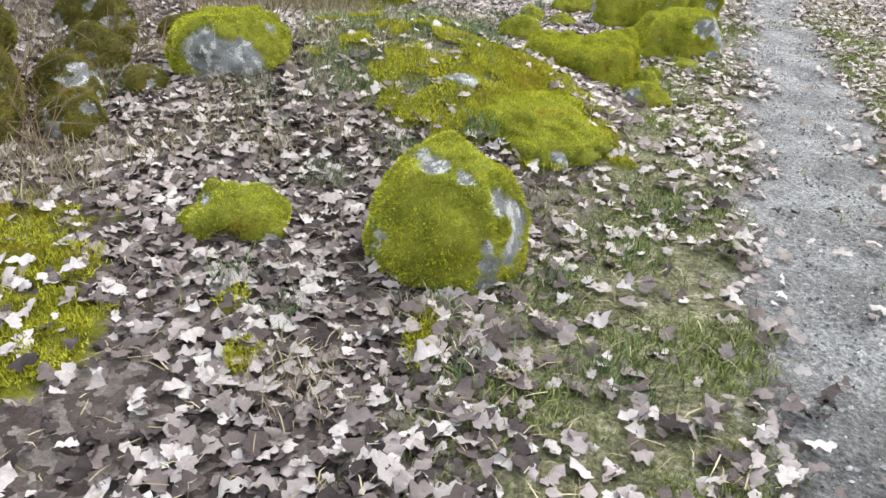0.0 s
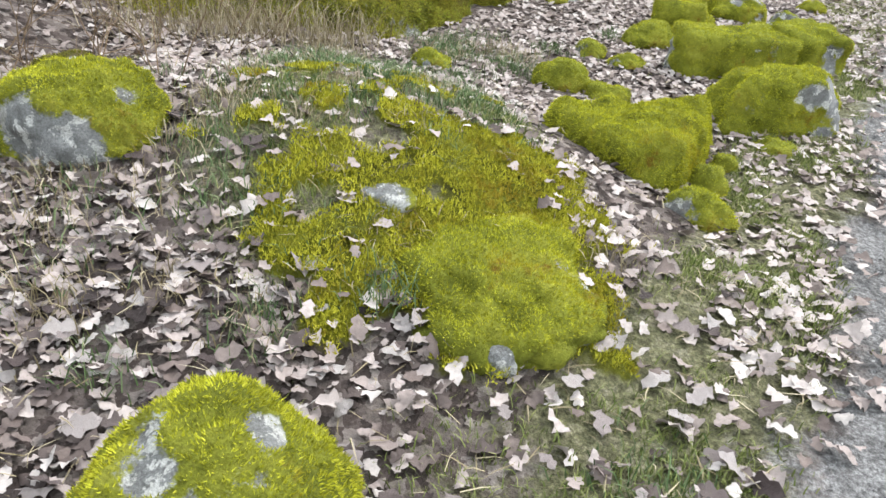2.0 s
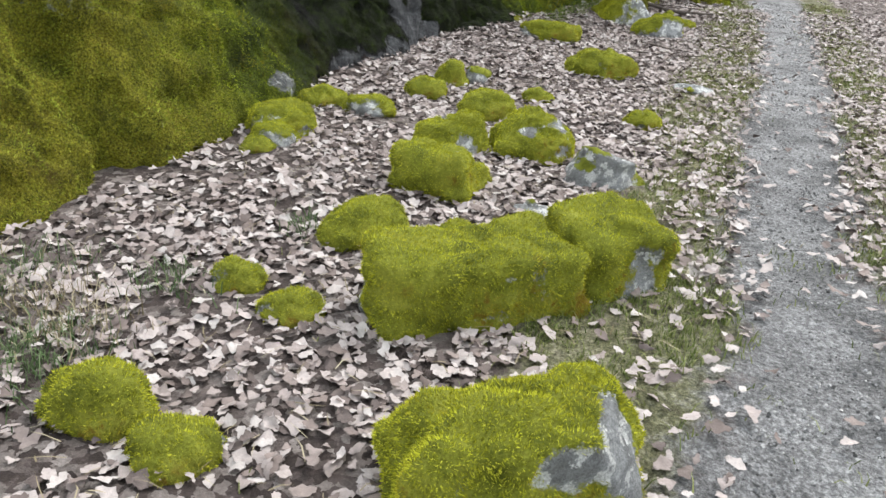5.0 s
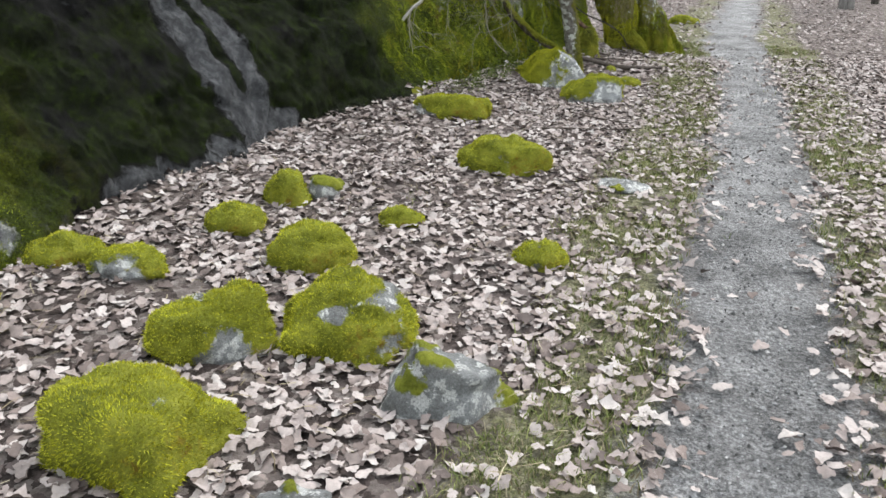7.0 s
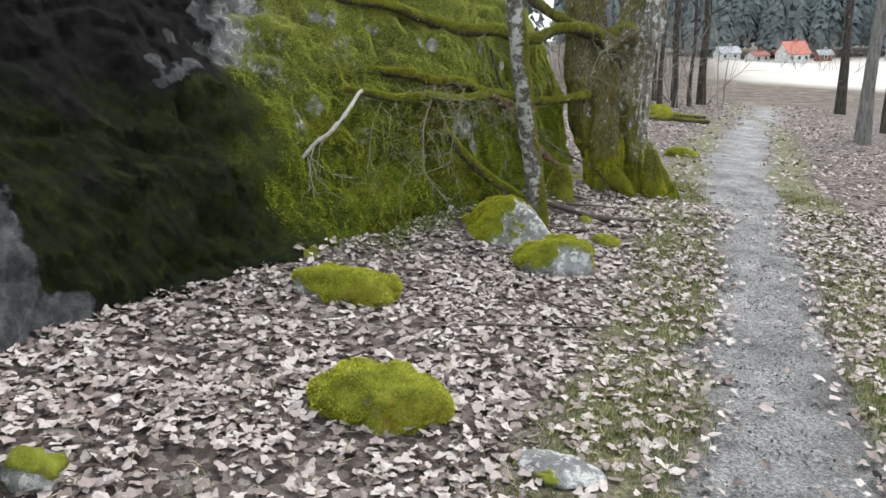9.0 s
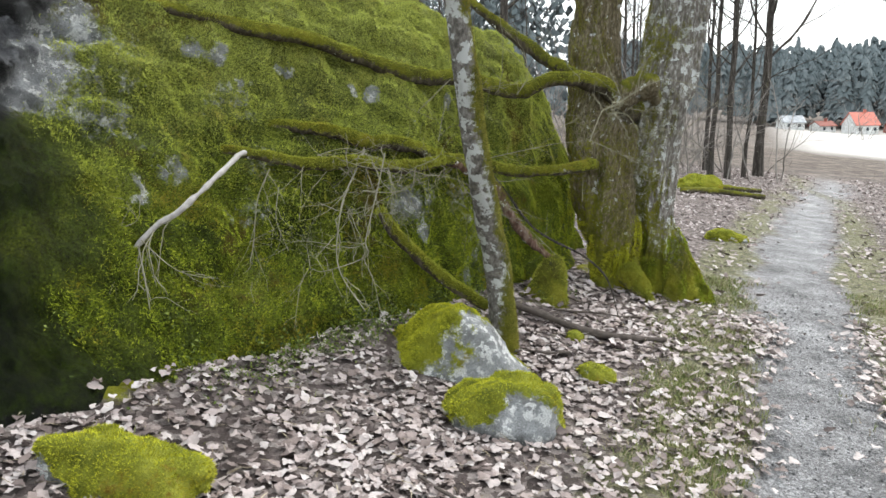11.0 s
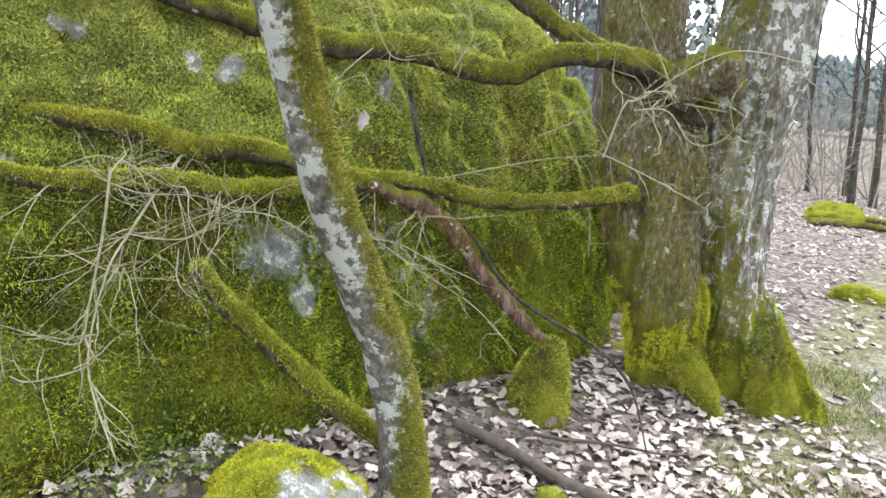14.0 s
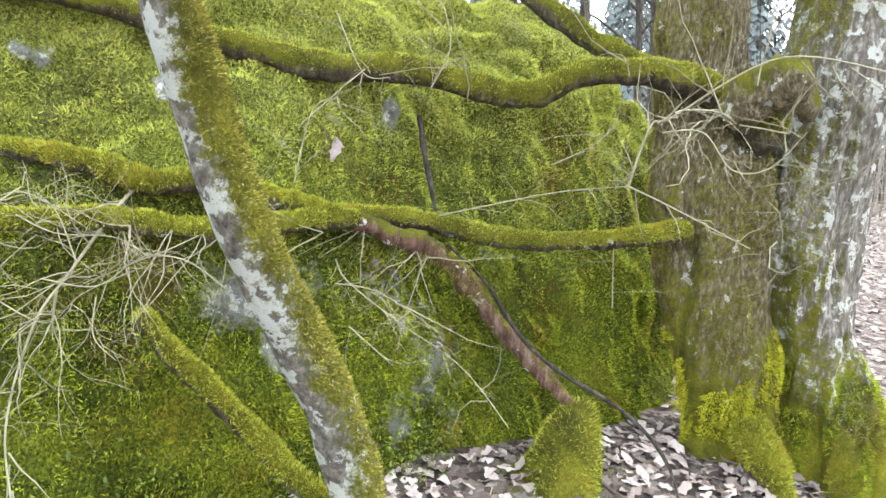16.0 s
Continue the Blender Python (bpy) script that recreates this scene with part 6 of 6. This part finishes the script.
def build_tufts():
    rng = np.random.default_rng(55)
    for k, (x, y, s, dry) in enumerate(((0.13, 3.5, 0.05, 0), (0.02, 2.16, 0.05, 0), (-0.02, 2.1, 0.07, 1), (-0.7, 2.25, 0.06, 0), (-1.05, 3.5, 0.12, 1), (-0.8, 3.2, 0.08, 1), (0.42, 2.45, 0.05, 0), (-0.3, 5.2, 0.12, 0), (0.1, 5.35, 0.1, 0),
                                        (-0.5, 5.9, 0.12, 0), (0.1, 6.6, 0.14, 0), (-0.4, 6.9, 0.14, 0), (0.4, 7.1, 0.1, 0), (0.75, 4.1, 0.08, 1), (-0.9, 5.4, 0.15, 1), (-1.3, 3.1, 0.12, 1), (-0.65, 4.0, 0.09, 0), (0.8, 7.7, 0.07, 0), (0.2, 5.0, 0.08, 0), (-1.5, 5.9, 0.16, 1), (-1.2, 6.2, 0.14, 1), (-1.9, 3.6, 0.15, 1), (-1.7, 3.0, 0.16, 1), (-1.75, 3.7, 0.14, 0), (-2.0, 2.8, 0.16, 1), (-1.6, 2.6, 0.15, 1), (-1.65, 4.4, 0.15, 1), (-2.2, 3.9, 0.16, 1), (-0.55, 4.4, 0.12, 0), (-0.2, 3.3, 0.08, 0), (0.35, 4.6, 0.1, 0), (-0.45, 4.9, 0.1, 0), (0.95, 3.1, 0.09, 0), (0.75, 2.7, 0.07, 0), (0.1, 1.9, 0.08, 0), (-0.4, 1.75, 0.09, 1), (0.55, 1.9, 0.1, 0), (-0.5, 2.1, 0.07, 0))):
        tuft(x, y, (110 if s < 0.08 else 150) if x > -1.5 else 320, 0.075 if not dry else 0.095, s, dry, 500 + k, 0.06 if k == 0 else 0.0)
    for k, (x, y) in enumerate(((-1.25, 5.95), (-1.0, 6.2), (-1.5, 5.8), (-1.7, 6.0), (-0.85, 6.35), (-1.35, 6.15), (-1.9, 5.6))):
        tuft(x, y, 130, 0.26, 0.14, 1, 700 + k)
    for k in range(34):
        x, y = rng.uniform(-1.25, 0.15), rng.uniform(2.9, 5.3)
        tuft(x, y, 70, 0.075, rng.uniform(0.06, 0.13), k % 2 == 0, 760 + k, 0.01)
    for k in range(30):
        x, y = rng.uniform(-1.0, 0.3), rng.uniform(4.9, 7.4)
        if foot_distance(np.array([x]), np.array([y]))[0] < -0.2:
            tuft(x, y, 170, 0.085, rng.uniform(0.08, 0.15), k % 4 == 0, 860 + k)
    # stems on the bank to the west
    pieces = []
    for k in range(60):
        x, y = rng.uniform(-2.6, -1.1), rng.uniform(4.4, 6.6)
        grow((x, y, h1(x, y)), (rng.normal(0, 0.5), rng.normal(0, 0.5), 1), rng.uniform(0.35, 0.7), 0.004, rng, 1, 0.4, 0.03, 3, 0.6, pieces, 3)
    for k in range(150):
        x, y = rng.uniform(-3.0, -1.6), rng.uniform(2.4, 4.8)
        grow((x, y, h1(x, y)), (rng.normal(0, 0.7), rng.normal(0, 0.7), 0.8), rng.uniform(0.3, 0.6), 0.004, rng, 1, 0.5, 0.05, 3, 0.6, pieces, 3)
    v, f = join(pieces)
    tagged(solid("dead_stems", v, f, BRACKEN), "dry dead stems and bramble on the bank", "brush", kind="stuff")


def build_gravel():
    rng = np.random.default_rng(601)

    def on_path(x, y):
        return zones(x, y)[0] * 0.95 + 0.02

    x, y = scatter(130000, (1.0, 1.5), (7.5, 18), on_path, rng)
    z = height(x, y) - 0.02 + rng.uniform(-0.002, 0.004, len(x))
    o = np.array([(1, 0, 0), (-0.9, 0.2, 0), (0, 1, 0), (0.1, -0.9, 0), (0, 0, 0.8), (0, 0, -0.8)])
    f = np.array([(0, 2, 4), (2, 1, 4), (1, 3, 4), (3, 0, 4), (2, 0, 5), (1, 2, 5), (3, 1, 5), (0, 3, 5)])
    n = len(x)
    s = 0.0035 + 0.009 * rng.random(n) ** 3
    a = rng.uniform(0, 2 * np.pi, n)
    v = o[None] * rng.uniform(0.6, 1.25, (n, 6, 1))
    w = np.stack([v[..., 0] * np.cos(a)[:, None] - v[..., 1] * np.sin(a)[:, None], v[..., 0] * np.sin(a)[:, None] + v[..., 1] * np.cos(a)[:, None], v[..., 2]], -1)
    w = w * s[:, None, None] + np.stack([x, y, z], 1)[:, None]
    tagged(solid("gravel", w.reshape(-1, 3), (f[None] + (np.arange(n) * 6)[:, None, None]).reshape(-1, 3), GRAVEL, smooth=False), "fine grey gravel trodden into the path", "gravel", kind="stuff")


def build_ground_moss():
    rng = np.random.default_rng(701)
    x, y = scatter(420000, (-1.9, 1.2), (1.4, 6.4), lambda x, y: step(0.4, 0.62, zones(x, y)[2] + 0.12 * fbm(flat3(x, y), 0.1, 2, 3)), rng)
    at = np.stack([x, y, height(x, y) + 0.038 + 0.012 * fbm(flat3(x, y), 0.1, 3, 47)], 1)
    nr = np.tile(np.array([0, 0, 1.0]), (len(x), 1))
    v, f = blades(at, nr, 0.017, 0.006, rng, 1.1)
    tagged(solid("ground_moss", v, f, MAT_MOSS, smooth=False), "yellow-green moss carpet over the mound", "moss", kind="stuff")


build_leaves()
build_grass()
build_tufts()
build_shrub(-1.45, 7.15, 1.05, 811)
build_shrub(-1.75, 6.75, 0.95, 812)
build_shrub(-1.1, 8.1, 1.3, 813)
def build_debris():
    """Straw and bits of twig lying flat among the leaves."""
    rng = np.random.default_rng(901)
    x, y = scatter(16000, (-2.2, 1.0), (5.5, 16.8), lambda x, y: (foot_distance(x, y) < 0.0) * (zones(x, y)[0] < 0.3) * np.where(y < 6, 1.0, 0.45), rng)
    n = len(x)
    a, le = rng.uniform(0, 2 * np.pi, n), rng.uniform(0.03, 0.12, n)
    d = np.stack([np.cos(a) * le, np.sin(a) * le, rng.normal(0, 0.012, n)], 1)
    s = np.stack([-np.sin(a), np.cos(a), np.zeros(n)], 1) * rng.uniform(0.0008, 0.0022, (n, 1))
    p = np.stack([x, y, height(x, y) + rng.uniform(0.015, 0.035, n)], 1)
    m = p + d * 0.5 + np.array([0, 0, 0.006]) + s * rng.normal(0, 3, (n, 1))
    v = np.stack([p - s, p + s, m - s, m + s, p + d], 1).reshape(-1, 3)
    f = np.array([(0, 1, 3), (0, 3, 2), (2, 3, 4)])
    f = (f[None] + (np.arange(n) * 5)[:, None, None]).reshape(-1, 3)
    tagged(solid("straw_litter", v, f, STRAW, smooth=False), "dry straw and twig bits among fallen leaves", "straw", kind="stuff")
    # low leafy plants and moss shoots along the foot of the rock
    x, y = scatter(60000, (1.6, 13.4), (4.2, 16.4), lambda x, y: np.exp(-((foot_distance(x, y) + 0.06) / 0.16) ** 2) * step(-0.2, 0.3, fbm(flat3(x, y), 0.3, 3, 19)), rng)
    n = len(x)
    p = np.stack([x, y, height(x, y) + rng.uniform(0.0, 0.10, n) + np.maximum(foot_distance(x, y), 0) * 1.7], 1)
    a, b = rng.normal(0, 1, (n, 3)), rng.normal(0, 1, (n, 3))
    a /= np.linalg.norm(a, axis=1, keepdims=True)
    b = np.cross(a, b)
    b /= np.linalg.norm(b, axis=1, keepdims=True)
    s = rng.uniform(0.006, 0.014, (n, 1))
    v = np.stack([p - a * s, p + b * s * 0.5, p + a * s, p - b * s * 0.5], 1).reshape(-1, 3)
    k = np.arange(n)[:, None] * 4
    f = np.concatenate([k + np.array([[0, 1, 2]]), k + np.array([[0, 2, 3]])])
    tagged(solid("foot_plants", v, f, LOWPLANT, smooth=False), "low green leafy plants at the foot of the rock", "plants", kind="stuff")


LOWPLANT = grass_material("low_plant", (0.03, 0.05, 0.012), (0.09, 0.13, 0.025), (0.2, 0.24, 0.05))
build_gravel()
build_ground_moss()
build_debris()


# ---- the near place is laid on the hillside ----
bpy.context.view_layer.update()
for ob in list(scene.objects):
    if ob.parent is None and ob.type in ("MESH", "EMPTY") and ob.name not in FAR:
        ob.matrix_world = LAY @ ob.matrix_world
